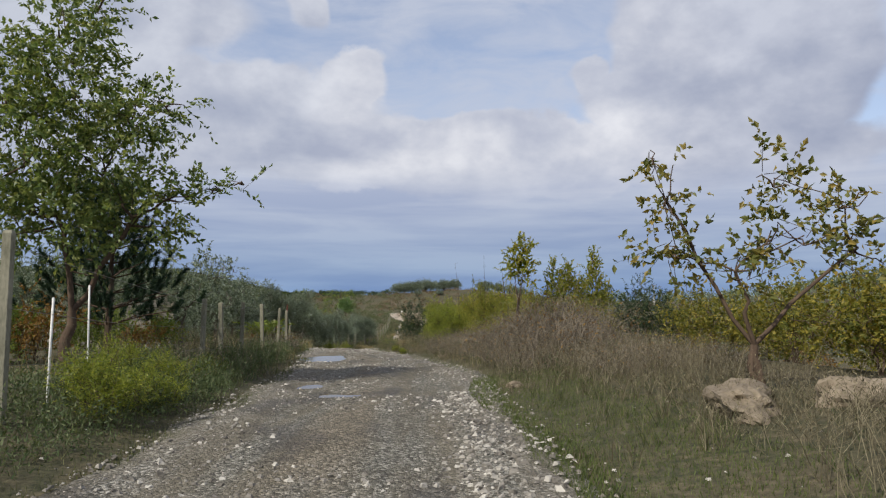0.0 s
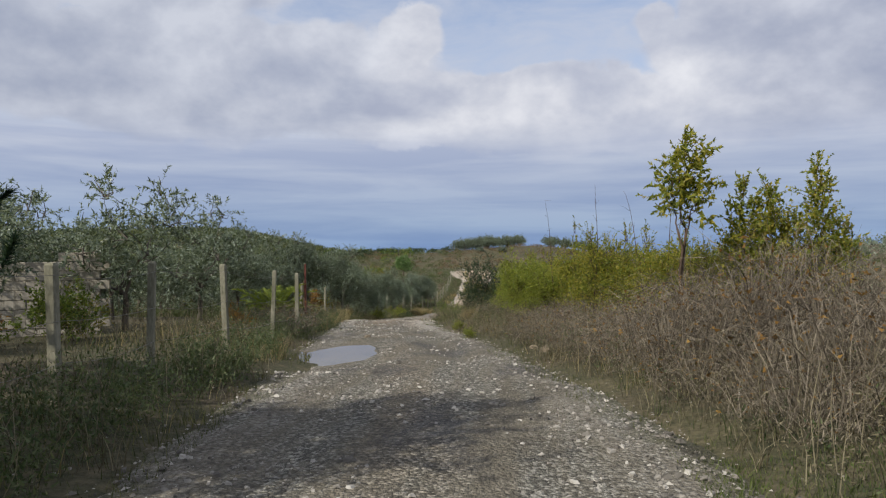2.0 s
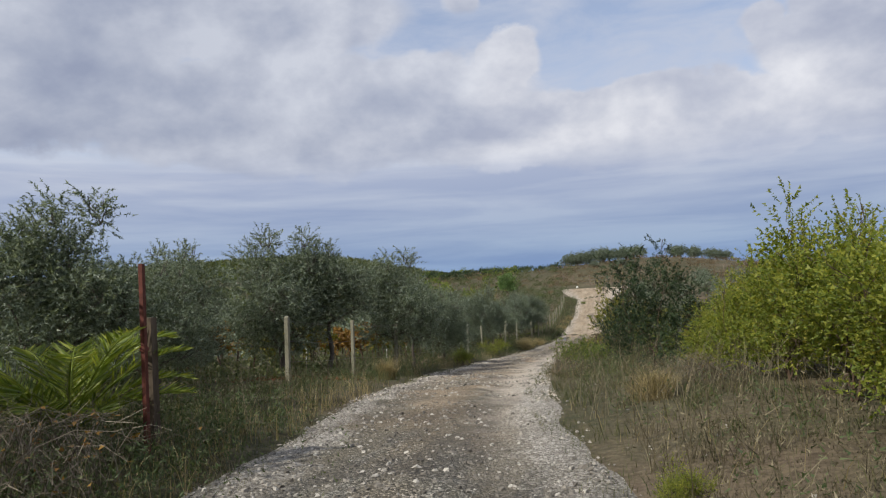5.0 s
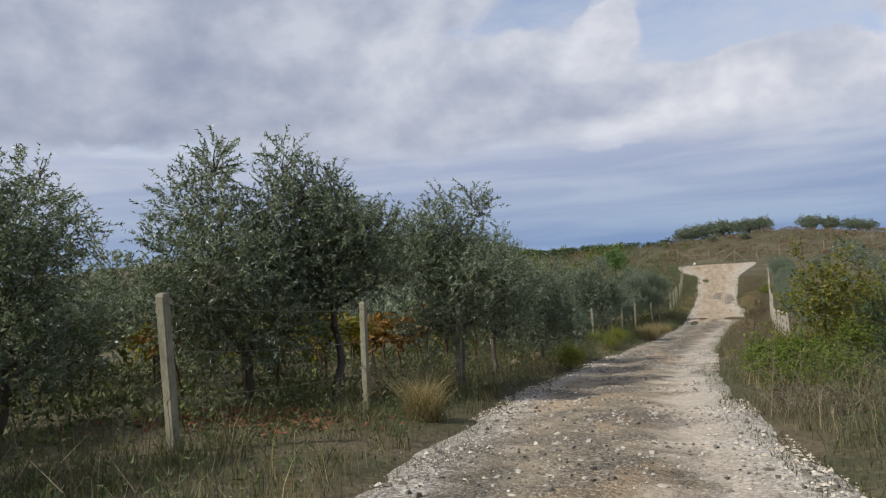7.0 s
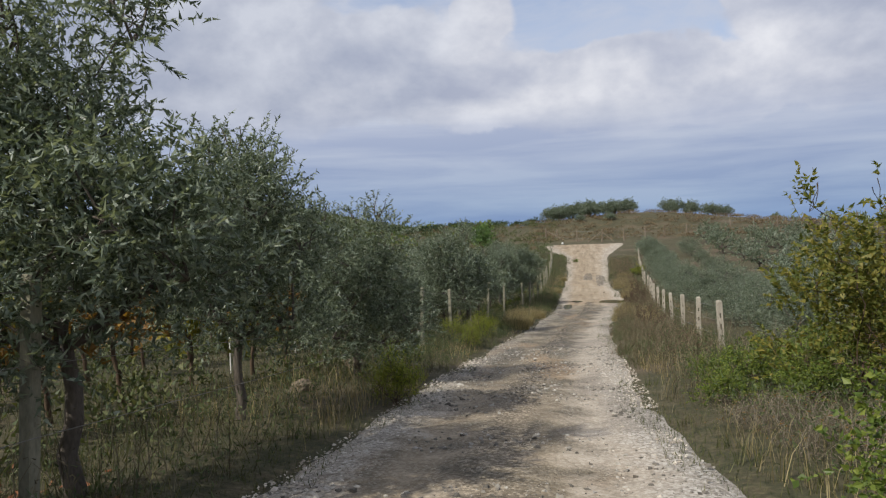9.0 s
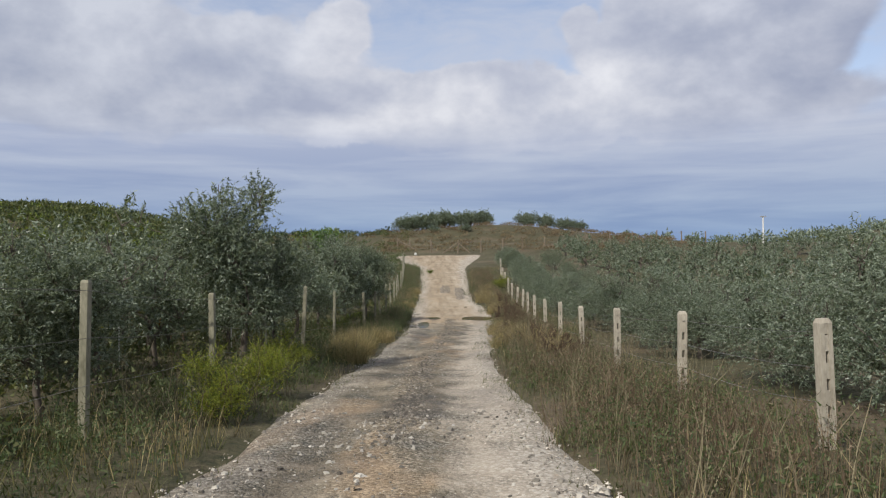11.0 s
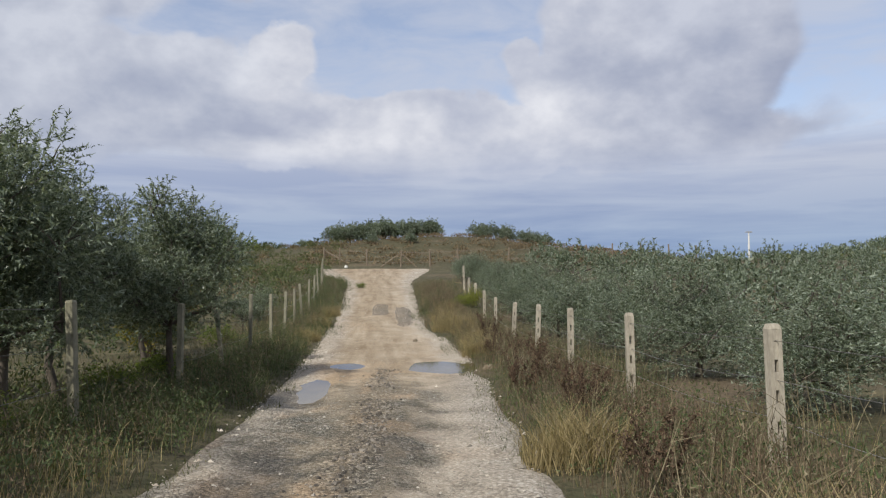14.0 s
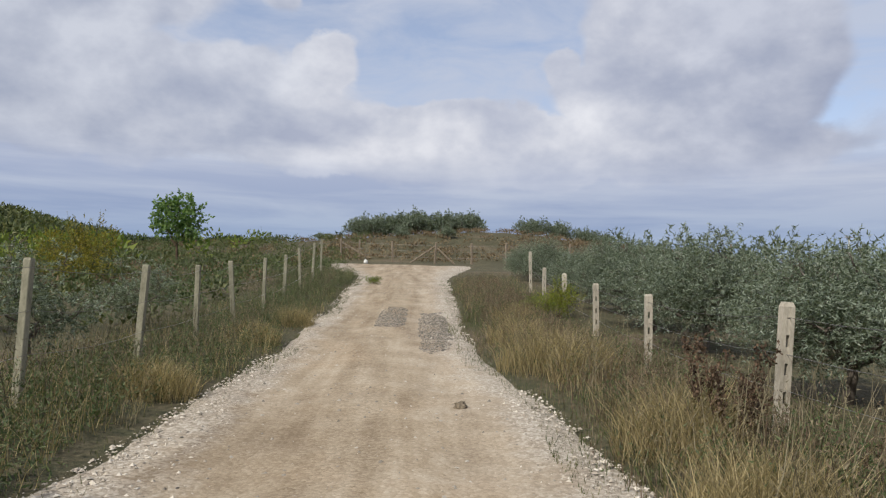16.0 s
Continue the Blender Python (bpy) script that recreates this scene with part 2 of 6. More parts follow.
def ground_material():
    m, nt, b, pos = material("scrub_ground", 0.95)
    big, mid, fine = noise_tex(nt, pos, 0.045, 3.0), noise_tex(nt, pos, 0.5, 5.0, 0.65), noise_tex(nt, pos, 14, 5.0, 0.7)
    soil = ramp(nt, fine, [(0.3, (0.06, 0.043, 0.028)), (0.7, (0.19, 0.145, 0.098))])
    grass = ramp(nt, fine, [(0.3, (0.026, 0.029, 0.014)), (0.7, (0.088, 0.084, 0.044))])
    dry = ramp(nt, fine, [(0.3, (0.075, 0.066, 0.034)), (0.7, (0.20, 0.168, 0.092))])
    f1 = ramp(nt, calc(nt, "ADD", calc(nt, "MULTIPLY", big, 0.5), calc(nt, "MULTIPLY", mid, 0.5)), [(0.53, 0.0), (0.69, 1.0)])
    f2 = ramp(nt, noise_tex(nt, pos, 0.22, 5.0), [(0.52, 0.0), (0.66, 0.9)])
    f3 = ramp(nt, noise_tex(nt, pos, 3.4, 6.0, 0.72), [(0.44, 0.0), (0.66, 0.7)])
    wire(nt, blend(nt, f3, blend(nt, f2, blend(nt, f1, grass, dry), soil), blend(nt, 0.45, soil, dry)), b.inputs["Base Color"])
    bumped(nt, b, calc(nt, "ADD", mid, calc(nt, "MULTIPLY", fine, 0.5)), 0.9, 0.06)
    return m


def road_material():
    """Rutted gravel: grey wet stone on the upper stretch, pale chalky dust on the lower one."""
    m, nt, b, pos = material("gravel_road", 0.9)
    sp = nt.nodes.new("ShaderNodeSeparateXYZ")
    wire(nt, pos, sp.inputs[0])
    vor = node(nt, "ShaderNodeTexVoronoi", Scale=30.0)
    wire(nt, pos, vor.inputs["Vector"])
    grit = node(nt, "ShaderNodeTexVoronoi", Scale=75.0)
    wire(nt, pos, grit.inputs["Vector"])
    gb = nt.nodes.new("ShaderNodeRGBToBW")
    wire(nt, grit.outputs["Color"], gb.inputs[0])
    dome_ = calc(nt, "ADD", calc(nt, "MULTIPLY", vor.outputs["Distance"], -1.0), calc(nt, "MULTIPLY", grit.outputs["Distance"], -0.5))
    gap = ramp(nt, vor.outputs["Distance"], [(0.3, 1.0), (0.75, 0.6)])
    pebble = vor.outputs["Color"]
    bw = nt.nodes.new("ShaderNodeRGBToBW")
    wire(nt, pebble, bw.inputs[0])
    fine = noise_tex(nt, pos, 60, 4.0, 0.7)
    mid = noise_tex(nt, pos, 1.3, 6.0, 0.62)
    streaks = noise_tex(nt, scaled(nt, pos, (2.2, 0.22, 1.0)), 1.0, 5.0, 0.6)
    att = nt.nodes.new("ShaderNodeAttribute")
    att.attribute_name = "across"
    edge = calc(nt, "ADD", calc(nt, "MULTIPLY", calc(nt, "ABSOLUTE", calc(nt, "SUBTRACT", att.outputs["Fac"], 0.5)), 2.0), calc(nt, "MULTIPLY", calc(nt, "SUBTRACT", mid, 0.5), 0.8))
    speck = calc(nt, "ADD", calc(nt, "MULTIPLY", bw.outputs[0], 0.55), calc(nt, "ADD", calc(nt, "MULTIPLY", gb.outputs[0], 0.3), calc(nt, "MULTIPLY", fine, 0.15)))
    grey = ramp(nt, speck, [(0.22, (0.054, 0.051, 0.041)), (0.5, (0.150, 0.143, 0.116)), (0.72, (0.44, 0.42, 0.36))])
    cream = ramp(nt, calc(nt, "ADD", calc(nt, "MULTIPLY", speck, 0.22), calc(nt, "ADD", calc(nt, "MULTIPLY", streaks, 0.5), calc(nt, "MULTIPLY", mid, 0.28))), [(0.36, (0.18, 0.132, 0.083)), (0.5, (0.305, 0.242, 0.165)), (0.66, (0.46, 0.39, 0.295))])
    tan = ramp(nt, calc(nt, "ADD", calc(nt, "MULTIPLY", speck, 0.5), calc(nt, "MULTIPLY", mid, 0.5)), [(0.3, (0.108, 0.093, 0.066)), (0.7, (0.255, 0.226, 0.17))])
    far = nt.nodes.new("ShaderNodeMapRange")
    for k, v in ((1, 26.0), (2, 60.0)):
        far.inputs[k].default_value = v
    wire(nt, sp.outputs[1], far.inputs[0])
    near_mix = blend(nt, ramp(nt, streaks, [(0.40, 0.1), (0.56, 0.9)]), grey, tan)
    along = ramp(nt, calc(nt, "DIVIDE", sp.outputs[1], 100.0), [(0.26, 0.0), (0.45, 0.62), (0.58, 0.46), (0.84, 0.40), (0.90, 0.95)])
    pale = ramp(nt, calc(nt, "ADD", along, calc(nt, "MULTIPLY", calc(nt, "SUBTRACT", mid, 0.5), 1.1)), [(0.3, 0.0), (0.75, 1.0)])
    col = blend(nt, pale, near_mix, cream)
    crown = calc(nt, "MULTIPLY", ramp(nt, att.outputs["Fac"], [(0.34, 0.0), (0.42, 1.0), (0.5, 1.0), (0.6, 0.0)], True), calc(nt, "MULTIPLY", ramp(nt, mid, [(0.36, 0.25), (0.56, 0.85)]), ramp(nt, calc(nt, "DIVIDE", sp.outputs[1], 100.0), [(0.4, 0.5), (0.58, 1.0), (0.86, 0.9), (0.92, 0.1)])))
    col = blend(nt, crown, col, blend(nt, 1.0, grey, (1.15, 1.0, 0.86), "MULTIPLY"))
    reach = calc(nt, "DIVIDE", sp.outputs[1], 100.0)
    ochre = calc(nt, "MULTIPLY", ramp(nt, noise_tex(nt, scaled(nt, pos, (1.0, 0.5, 1.0)), 0.62, 5.0, 0.6), [(0.53, 0.0), (0.62, 0.75)]), ramp(nt, reach, [(0.30, 0.0), (0.42, 1.0), (0.86, 1.0), (0.92, 0.3)]))
    col = blend(nt, ochre, col, ramp(nt, speck, [(0.2, (0.25, 0.175, 0.105)), (0.7, (0.45, 0.335, 0.215))]))
    bleached = calc(nt, "MULTIPLY", ramp(nt, calc(nt, "ADD", att.outputs["Fac"], calc(nt, "MULTIPLY", calc(nt, "SUBTRACT", mid, 0.5), 0.5)), [(0.62, 0.0), (0.78, 0.85)]), ramp(nt, reach, [(0.30, 0.0), (0.38, 1.0), (0.80, 0.8), (0.9, 0.3)]))
    col = blend(nt, bleached, col, ramp(nt, speck, [(0.2, (0.36, 0.305, 0.24)), (0.5, (0.46, 0.40, 0.325)), (0.8, (0.57, 0.515, 0.43))]))
    chips = ramp(nt, speck, [(0.2, (0.13, 0.115, 0.095)), (0.45, (0.34, 0.31, 0.265)), (0.8, (0.66, 0.63, 0.57))])
    col = blend(nt, calc(nt, "MULTIPLY", ramp(nt, edge, [(0.58, 0.0), (0.80, 1.0)]), ramp(nt, reach, [(0.26, 0.25), (0.32, 0.9), (0.52, 0.75), (0.62, 0.28), (0.84, 0.5)])), col, chips)
    turf = ramp(nt, fine, [(0.3, (0.05, 0.056, 0.022)), (0.7, (0.15, 0.14, 0.07))])
    col = blend(nt, calc(nt, "MULTIPLY", ramp(nt, edge, [(0.78, 0.0), (1.0, 0.85)]), ramp(nt, far.outputs[0], [(0.0, 1.0), (0.2, 0.1)])), col, turf)
    wet = ramp(nt, noise_tex(nt, scaled(nt, pos, (1.0, 0.45, 1.0)), 0.75, 5.0, 0.6), [(0.52, 0.0), (0.61, 1.0)])
    col = blend(nt, ramp(nt, pale, [(0.0, 0.9), (1.0, 0.12)]), col, blend(nt, 1.0, col, gap, "MULTIPLY"))
    # five ragged dark ovals at set places, merged with the wet patches
    dark_spots = None
    for cx, cy, w, l in ((-5.4, 70.2, 0.6, 1.3), (-7.6, 78.6, 0.5, 2.2), (-7.1, 47.0, 0.9, 0.7), (-6.1, 42.6, 0.8, 0.9), (-7.2, 62.5, 0.5, 1.6)):
        dx, dy = calc(nt, "DIVIDE", calc(nt, "SUBTRACT", sp.outputs[0], cx), w), calc(nt, "DIVIDE", calc(nt, "SUBTRACT", sp.outputs[1], cy), l)
        r = calc(nt, "ADD", calc(nt, "SQRT", calc(nt, "ADD", calc(nt, "MULTIPLY", dx, dx), calc(nt, "MULTIPLY", dy, dy))), calc(nt, "MULTIPLY", calc(nt, "SUBTRACT", mid, 0.5), 2.2))
        spot = ramp(nt, r, [(0.6, 0.62), (1.0, 0.0)])
        dark_spots = spot if dark_spots is None else calc(nt, "MAXIMUM", dark_spots, spot)
    wet_and_dark = calc(nt, "MULTIPLY", wet, ramp(nt, reach, [(0.26, 0.75), (0.40, 0.2), (0.58, 0.4), (0.84, 0.42), (0.90, 0.06)]))
    wet_and_dark = calc(nt, "MAXIMUM", wet_and_dark, dark_spots)
    col = blend(nt, wet_and_dark, col, blend(nt, 1.0, col, (0.42, 0.40, 0.40), "MULTIPLY"))
    wire(nt, col, b.inputs["Base Color"])
    wire(nt, ramp(nt, wet_and_dark, [(0.0, 0.92), (1.0, 0.5)]), b.inputs["Roughness"])
    bumped(nt, b, calc(nt, "ADD", calc(nt, "MULTIPLY", dome_, calc(nt, "MULTIPLY", ramp(nt, pale, [(0.0, 1.0), (0.5, 0.4), (1.0, 0.14)]), ramp(nt, bleached, [(0.0, 1.0), (0.8, 0.3)]))), mid), 0.9, 0.03)
    return m


def stone_material(name, a, c, e):
    m, nt, b, pos = material(name, 0.9)
    geo = nt.nodes.new("ShaderNodeNewGeometry")
    v = calc(nt, "ADD", calc(nt, "MULTIPLY", geo.outputs["Random Per Island"], 0.8), calc(nt, "MULTIPLY", noise_tex(nt, pos, 30, 3.0), 0.25))
    wire(nt, ramp(nt, v, [(0.05, a), (0.5, c), (0.98, e)]), b.inputs["Base Color"])
    return m


def water_material():
    m, nt, b, pos = material("muddy_water", 0.05)
    b.inputs["Specular IOR Level"].default_value = 0.4
    wire(nt, ramp(nt, noise_tex(nt, pos, 1.5, 3.0), [(0.3, (0.085, 0.068, 0.037)), (0.7, (0.15, 0.118, 0.063))]), b.inputs["Base Color"])
    bumped(nt, b, noise_tex(nt, pos, 9, 2.0), 0.015, 0.01)
    return m


M_GROUND, M_ROAD, M_WATER = ground_material(), road_material(), water_material()
M_STONE = stone_material("grey_gravel", (0.075, 0.068, 0.057), (0.20, 0.182, 0.155), (0.52, 0.49, 0.43))
M_DARKSTONE = stone_material("worn_stone", (0.06, 0.053, 0.045), (0.135, 0.12, 0.10), (0.30, 0.27, 0.23))
M_WHITESTONE = stone_material("chalk_gravel", (0.26, 0.22, 0.175), (0.44, 0.39, 0.32), (0.64, 0.59, 0.51))
M_PALESTONE = stone_material("white_gravel", (0.13, 0.114, 0.094), (0.25, 0.226, 0.19), (0.44, 0.41, 0.355))

# ---------------------------------------------------------------- mesh helpers


def mesh_object(name, verts, faces, mats, parent=None, label="", which=None, smooth=False):
    me = bpy.data.meshes.new(name)
    me.from_pydata(np.asarray(verts).tolist(), [], [list(f) for f in faces] if isinstance(faces, list) else faces.tolist())
    for mt in mats if isinstance(mats, (list, tuple)) else [mats]:
        me.materials.append(mt)
    if which is not None:
        me.polygons.foreach_set("material_index", np.asarray(which, dtype=np.int32))
    if smooth:
        me.polygons.foreach_set("use_smooth", np.ones(len(me.polygons), dtype=bool))
    me.update()
    ob = new(name, me)
    if parent is not None:
        ob.parent = parent
    return tagged(ob, label)


def part(name, bm, mat, parent, label=""):
    me = bpy.data.meshes.new(name)
    bm.to_mesh(me)
    bm.free()
    me.materials.append(mat)
    ob = new(name, me)
    ob.parent = parent
    return tagged(ob, label)


def empty(name, x, y, z, label, category, group="", turn=0.0):
    ob = new(name)
    ob.matrix_world = pose(x, y, z, 0, 0, turn)
    return tagged(ob, label, category, group)


class Tubes:
    """Collects tapered round limbs into one mesh."""

    def __init__(self, sides=5):
        self.v, self.f, self.n, self.sides = [], [], 0, sides

    def add(self, pts, radii, sides=None):
        s = sides or self.sides
        pts = np.asarray(pts, float)
        along = np.gradient(pts, axis=0)
        along /= np.linalg.norm(along, axis=1, keepdims=True) + 1e-9
        ref = np.array([0.31, 0.95, 0.05]) if abs(along[0][1]) < 0.8 else np.array([1.0, 0.1, 0.05])
        a = np.cross(along, ref)
        a /= np.linalg.norm(a, axis=1, keepdims=True) + 1e-9
        c = np.cross(along, a)
        th = np.arange(s) * 2 * np.pi / s
        ring = a[:, None] * np.cos(th)[None, :, None] + c[:, None] * np.sin(th)[None, :, None]
        self.v.append((pts[:, None] + ring * np.asarray(radii, float)[:, None, None]).reshape(-1, 3))
        k = len(pts)
        i, j = np.meshgrid(np.arange(k - 1), np.arange(s), indexing="ij")
        j2 = (j + 1) % s
        self.f.append(np.stack([i * s + j, i * s + j2, (i + 1) * s + j2, (i + 1) * s + j], -1).reshape(-1, 4) + self.n)
        self.n += k * s

    def arrays(self):
        return np.concatenate(self.v), np.concatenate(self.f)


def unit(v):
    return v / (np.linalg.norm(v, axis=-1, keepdims=True) + 1e-9)


def leaf_arrays(base, way, length, width, rng, fold=0.25, broad=False):
    """Leaves: slim pointed ones of three corners, or broad kites slightly folded along the rib."""
    n = len(base)
    way = unit(way)
    side = unit(np.cross(way, rng.normal(size=(n, 3))))
    nor = np.cross(side, way)
    length, width = np.broadcast_to(length, n)[:, None], np.broadcast_to(width, n)[:, None]
    if not broad:
        v = np.stack([base + side * width * 0.5, base + way * length, base - side * width * 0.5], 1).reshape(-1, 3)
        return v, np.arange(3 * n).reshape(-1, 3)
    mid = base + way * length * 0.45 + nor * width * fold
    v = np.stack([base, mid + side * width * 0.5, base + way * length, mid - side * width * 0.5], 1).reshape(-1, 3)
    return v, np.arange(4 * n).reshape(-1, 4)


def wander(rng, a, b, k, amount):
    """A crooked line from a to b."""
    t = np.linspace(0, 1, k)[:, None]
    off = np.cumsum(rng.normal(size=(k, 3)), 0)
    off = off - off[0] - t * (off[-1] - off[0])
    return np.asarray(a) * (1 - t) + np.asarray(b) * t + off * amount


def foliage(rng, blobs, shoots, leaves, length, width, shoot_len, rise, tubes=None, twig=0.006, droop=0.0, inner=0.45, spread=0.8, broad=False):
    """Leafy shoots that fill and break out of a set of lobes. Returns leaf corners and faces."""
    bases, ways, sizes = [], [], []
    vol = np.array([b[3] * b[4] * b[5] for b in blobs]) ** 0.67
    counts = np.maximum(4, (shoots * vol / vol.sum()).astype(int))
    for (cx, cy, cz, rx, ry, rz), cnt in zip(blobs, counts):
        d = unit(rng.normal(size=(cnt, 3)))
        r = inner + (1.02 - inner) * rng.random(cnt) ** 0.6
        p = np.array([cx, cy, cz]) + d * r[:, None] * np.array([rx, ry, rz])
        way = unit(d * (1 - rise) + np.array([0, 0, 1]) * rise * (0.4 + rng.random(cnt))[:, None] + rng.normal(size=(cnt, 3)) * 0.35)
        sl = shoot_len * (0.5 + rng.random(cnt))
        t = (np.arange(leaves) + rng.random((cnt, leaves))) / leaves
        pt = p[:, None] + way[:, None] * (sl[:, None] * t)[..., None]
        pt[..., 2] -= droop * (t * sl[:, None]) ** 2
        bases.append(pt.reshape(-1, 3))
        lw = way[:, None] * 0.6 + rng.normal(size=(cnt, leaves, 3)) * spread
        lw[..., 2] -= droop * 0.5
        ways.append(lw.reshape(-1, 3))
        sizes.append(np.repeat(1.0, cnt * leaves))
        if tubes is not None:
            for q in range(0, cnt, 4):
                tubes.add([p[q] - way[q] * sl[q] * 0.4, p[q] + way[q] * sl[q] * 0.95 - np.array([0, 0, droop * 0.9 * sl[q] ** 2])], [twig, twig * 0.4], 3)
    base, way = np.concatenate(bases), np.concatenate(ways)
    k = 0.65 + 0.7 * rng.random(len(base))
    return leaf_arrays(base, way, length * k, width * k, rng, 0.25, broad)


def dome(rng, n, r, h0, h1, size, spires=0):
    """n lobes that fill a rounded crown from h0 up to h1, with a few upright tips."""
    out, order = [], rng.permutation(n)
    mid_z = h0 + 0.4 * (h1 - h0)
    for k in range(n):
        s = size * (0.8 + 0.4 * rng.random())
        z = h0 + s * 0.7 + max(h1 - h0 - s * 1.5, 0.05) * (order[k] + 0.5 * rng.random() + 0.25) / n
        wide = math.sqrt(max(0.12, 1 - (max(z - mid_z, 0) / (h1 - mid_z)) ** 2 * 0.85))
        q, a = (r - s * 0.5) * wide * math.sqrt((k + 0.3) / n), 2.4 * k + rng.random()
        out.append((q * math.cos(a), q * math.sin(a), z, s, s, s * 0.85))
    for k in range(spires):
        q, a = r * 0.55 * math.sqrt(rng.random()), 2.1 * k + rng.random()
        out.append((q * math.cos(a), q * math.sin(a), h1 - 0.15 + 0.25 * rng.random(), 0.16 * r, 0.16 * r, 0.42))
    return out


def plant(name, seed, blobs, trunk, leaf, bark, label, category, group="", shoots=300, leaves=12, length=0.08, width=0.03,
          shoot_len=0.4, rise=0.35, droop=0.0, trunk_r=0.08, stems=1, inner=0.45, parts=("trunk", "crown"), twig=0.006, spread=0.8, base_spread=0.06, broad=False, side_limbs=3):
    """A tree or shrub at the origin: woody part and leafy part."""
    rng = np.random.default_rng(seed)
    top = empty(name, 0, 0, 0, label, category, group)
    tubes = Tubes(6)
    for s in range(stems):
        a = s * 2.4 + rng.random()
        foot = np.array([math.cos(a), math.sin(a), 0]) * min(base_spread, trunk_r * 0.5) * (stems > 1)
        fork = np.array([foot[0] * 3 + rng.normal() * 0.08, foot[1] * 3 + rng.normal() * 0.08, trunk])
        stem = Tubes(7) if parts[0] == "trunk" else tubes
        stem.add(wander(rng, foot - np.array([0, 0, 0.15]), fork, 6, trunk * 0.03 + 0.01), np.linspace(trunk_r * 1.25, trunk_r * 0.8, 6), 7)
        if stem is not tubes:
            sv, sf = stem.arrays()
            mesh_object("trunk", sv, sf, bark, top, smooth=True)
        mine = [b for k, b in enumerate(blobs) if k % stems == s]
        nodes = [(fork, trunk_r * 0.8)]
        for b in sorted(mine, key=lambda q: q[2]):
            goal = np.array(b[:3])
            start, rad = min(nodes, key=lambda q: np.linalg.norm(goal - q[0]) + 1.5 * max(q[0][2] + 0.1 + 0.45 * math.hypot(goal[0] - q[0][0], goal[1] - q[0][1]) - goal[2], 0))
            rad = rad * 0.78
            tubes.add(wander(rng, start, goal, 6, 0.05), np.linspace(rad, max(rad * 0.6, 0.006), 6), 5)
            nodes.append((goal, max(rad * 0.6, 0.008)))
            for _ in range(side_limbs):
                d = np.clip(rng.normal(size=3) * 0.6 + (0, 0, 0.3), -0.95, 0.95)
                end = np.array(b[:3]) + d * np.array(b[3:]) * 0.9
                tubes.add(wander(rng, (b[0], b[1], b[2] - b[5] * 0.3), end, 4, 0.04), np.linspace(trunk_r * 0.22, 0.006, 4), 4)
    v, f = foliage(rng, blobs, shoots, leaves, length, width, shoot_len, rise, tubes if side_limbs else None, twig, droop, inner, spread, broad)
    tv, tf = tubes.arrays()
    mesh_object("branchwork" if parts[0] == "trunk" else parts[0], tv, tf, bark, top, smooth=True)
    mesh_object(parts[1], v, f, leaf, top)
    return top


def put(ob, x, y, size=1.0, turn=0.0, z=None, tall=1.0, label=""):
    c = copy_thing(ob, Matrix.Translation((x, y, ground(x, y) if z is None else z)) @ Matrix.Rotation(turn, 4, "Z") @ Matrix.Diagonal((size, size, size * tall, 1)))
    return tagged(c, label)


def place(ob, x, y, size=1.0, turn=0.0, tall=1.0):
    """Sets the first plant of a kind, from which the others are copied."""
    ob.matrix_world = Matrix.Translation((x, y, ground(x, y))) @ Matrix.Rotation(turn, 4, "Z") @ Matrix.Diagonal((size, size, size * tall, 1))


# ---------------------------------------------------------------- lie of the land
ROAD_Y = [-40, 0, 9.4, 14.4, 19.8, 25, 30, 34, 38, 42.3, 45.6, 51, 57.2, 61.8, 65.2, 68.8, 72.5, 76.3, 80.2, 84, 87.5, 91, 95, 100.7, 108, 116, 126, 136, 146, 160]
ROAD_Z = [0.3, 0, -0.12, -0.27, -0.44, -0.74, -1.0, -1.22, -1.42, -1.86, -2.24, -2.72, -3.2, -3.57, -3.82, -4.05, -4.24, -4.47, -4.66, -4.82, -4.95, -5.02, -5.0, -4.8, -4.3, -3.7, -3.1, -2.5, -1.75, -0.9]
LEFT_Y = [-40, 6, 9, 14.3, 19, 24, 30, 37, 42, 46, 56, 65, 72, 80, 100, 111, 124, 134, 142]
LEFT_X = [-2.7, -3.05, -3.15, -3.5, -4.05, -5.2, -6.2, -7.3, -8.0, -8.7, -8.93, -8.8, -8.55, -8.3, -8.45, -8.55, -8.9, -11.5, -13.0]
RIGHT_Y = [-40, 6, 10, 15, 18, 21, 25, 28, 32, 36, 42, 47, 51, 58, 65, 70.4, 75, 79, 85, 92, 97, 102, 110, 117, 125, 134, 142]
RIGHT_X = [1.9, 1.25, 0.95, 0.9, 0.3, -0.4, -1.1, -2.0, -3.1, -3.8, -4.6, -5.0, -5.4, -5.6, -5.7, -5.5, -5.3, -5.0, -4.4, -4.2, -4.4, -4.9, -4.75, -4.65, -4.4, -3.0, -1.6]
# puddles: centre x, y, half width, half length
PUDDLES = [(-4.05, 22.9, 0.72, 1.65), (-2.45, 12.75, 0.32, 0.42), (-1.7, 11.4, 0.4, 0.3), (-5.05, 89.6, 0.85, 1.1), (-7.3, 89.9, 0.45, 0.7), (-7.7, 86.0, 0.3, 1.7)]


def smooth(a, b, v):
    t = np.clip((np.asarray(v, float) - a) / (b - a), 0, 1)
    return t * t * (3 - 2 * t)


_lattice = np.random.default_rng(5).random((64, 64))


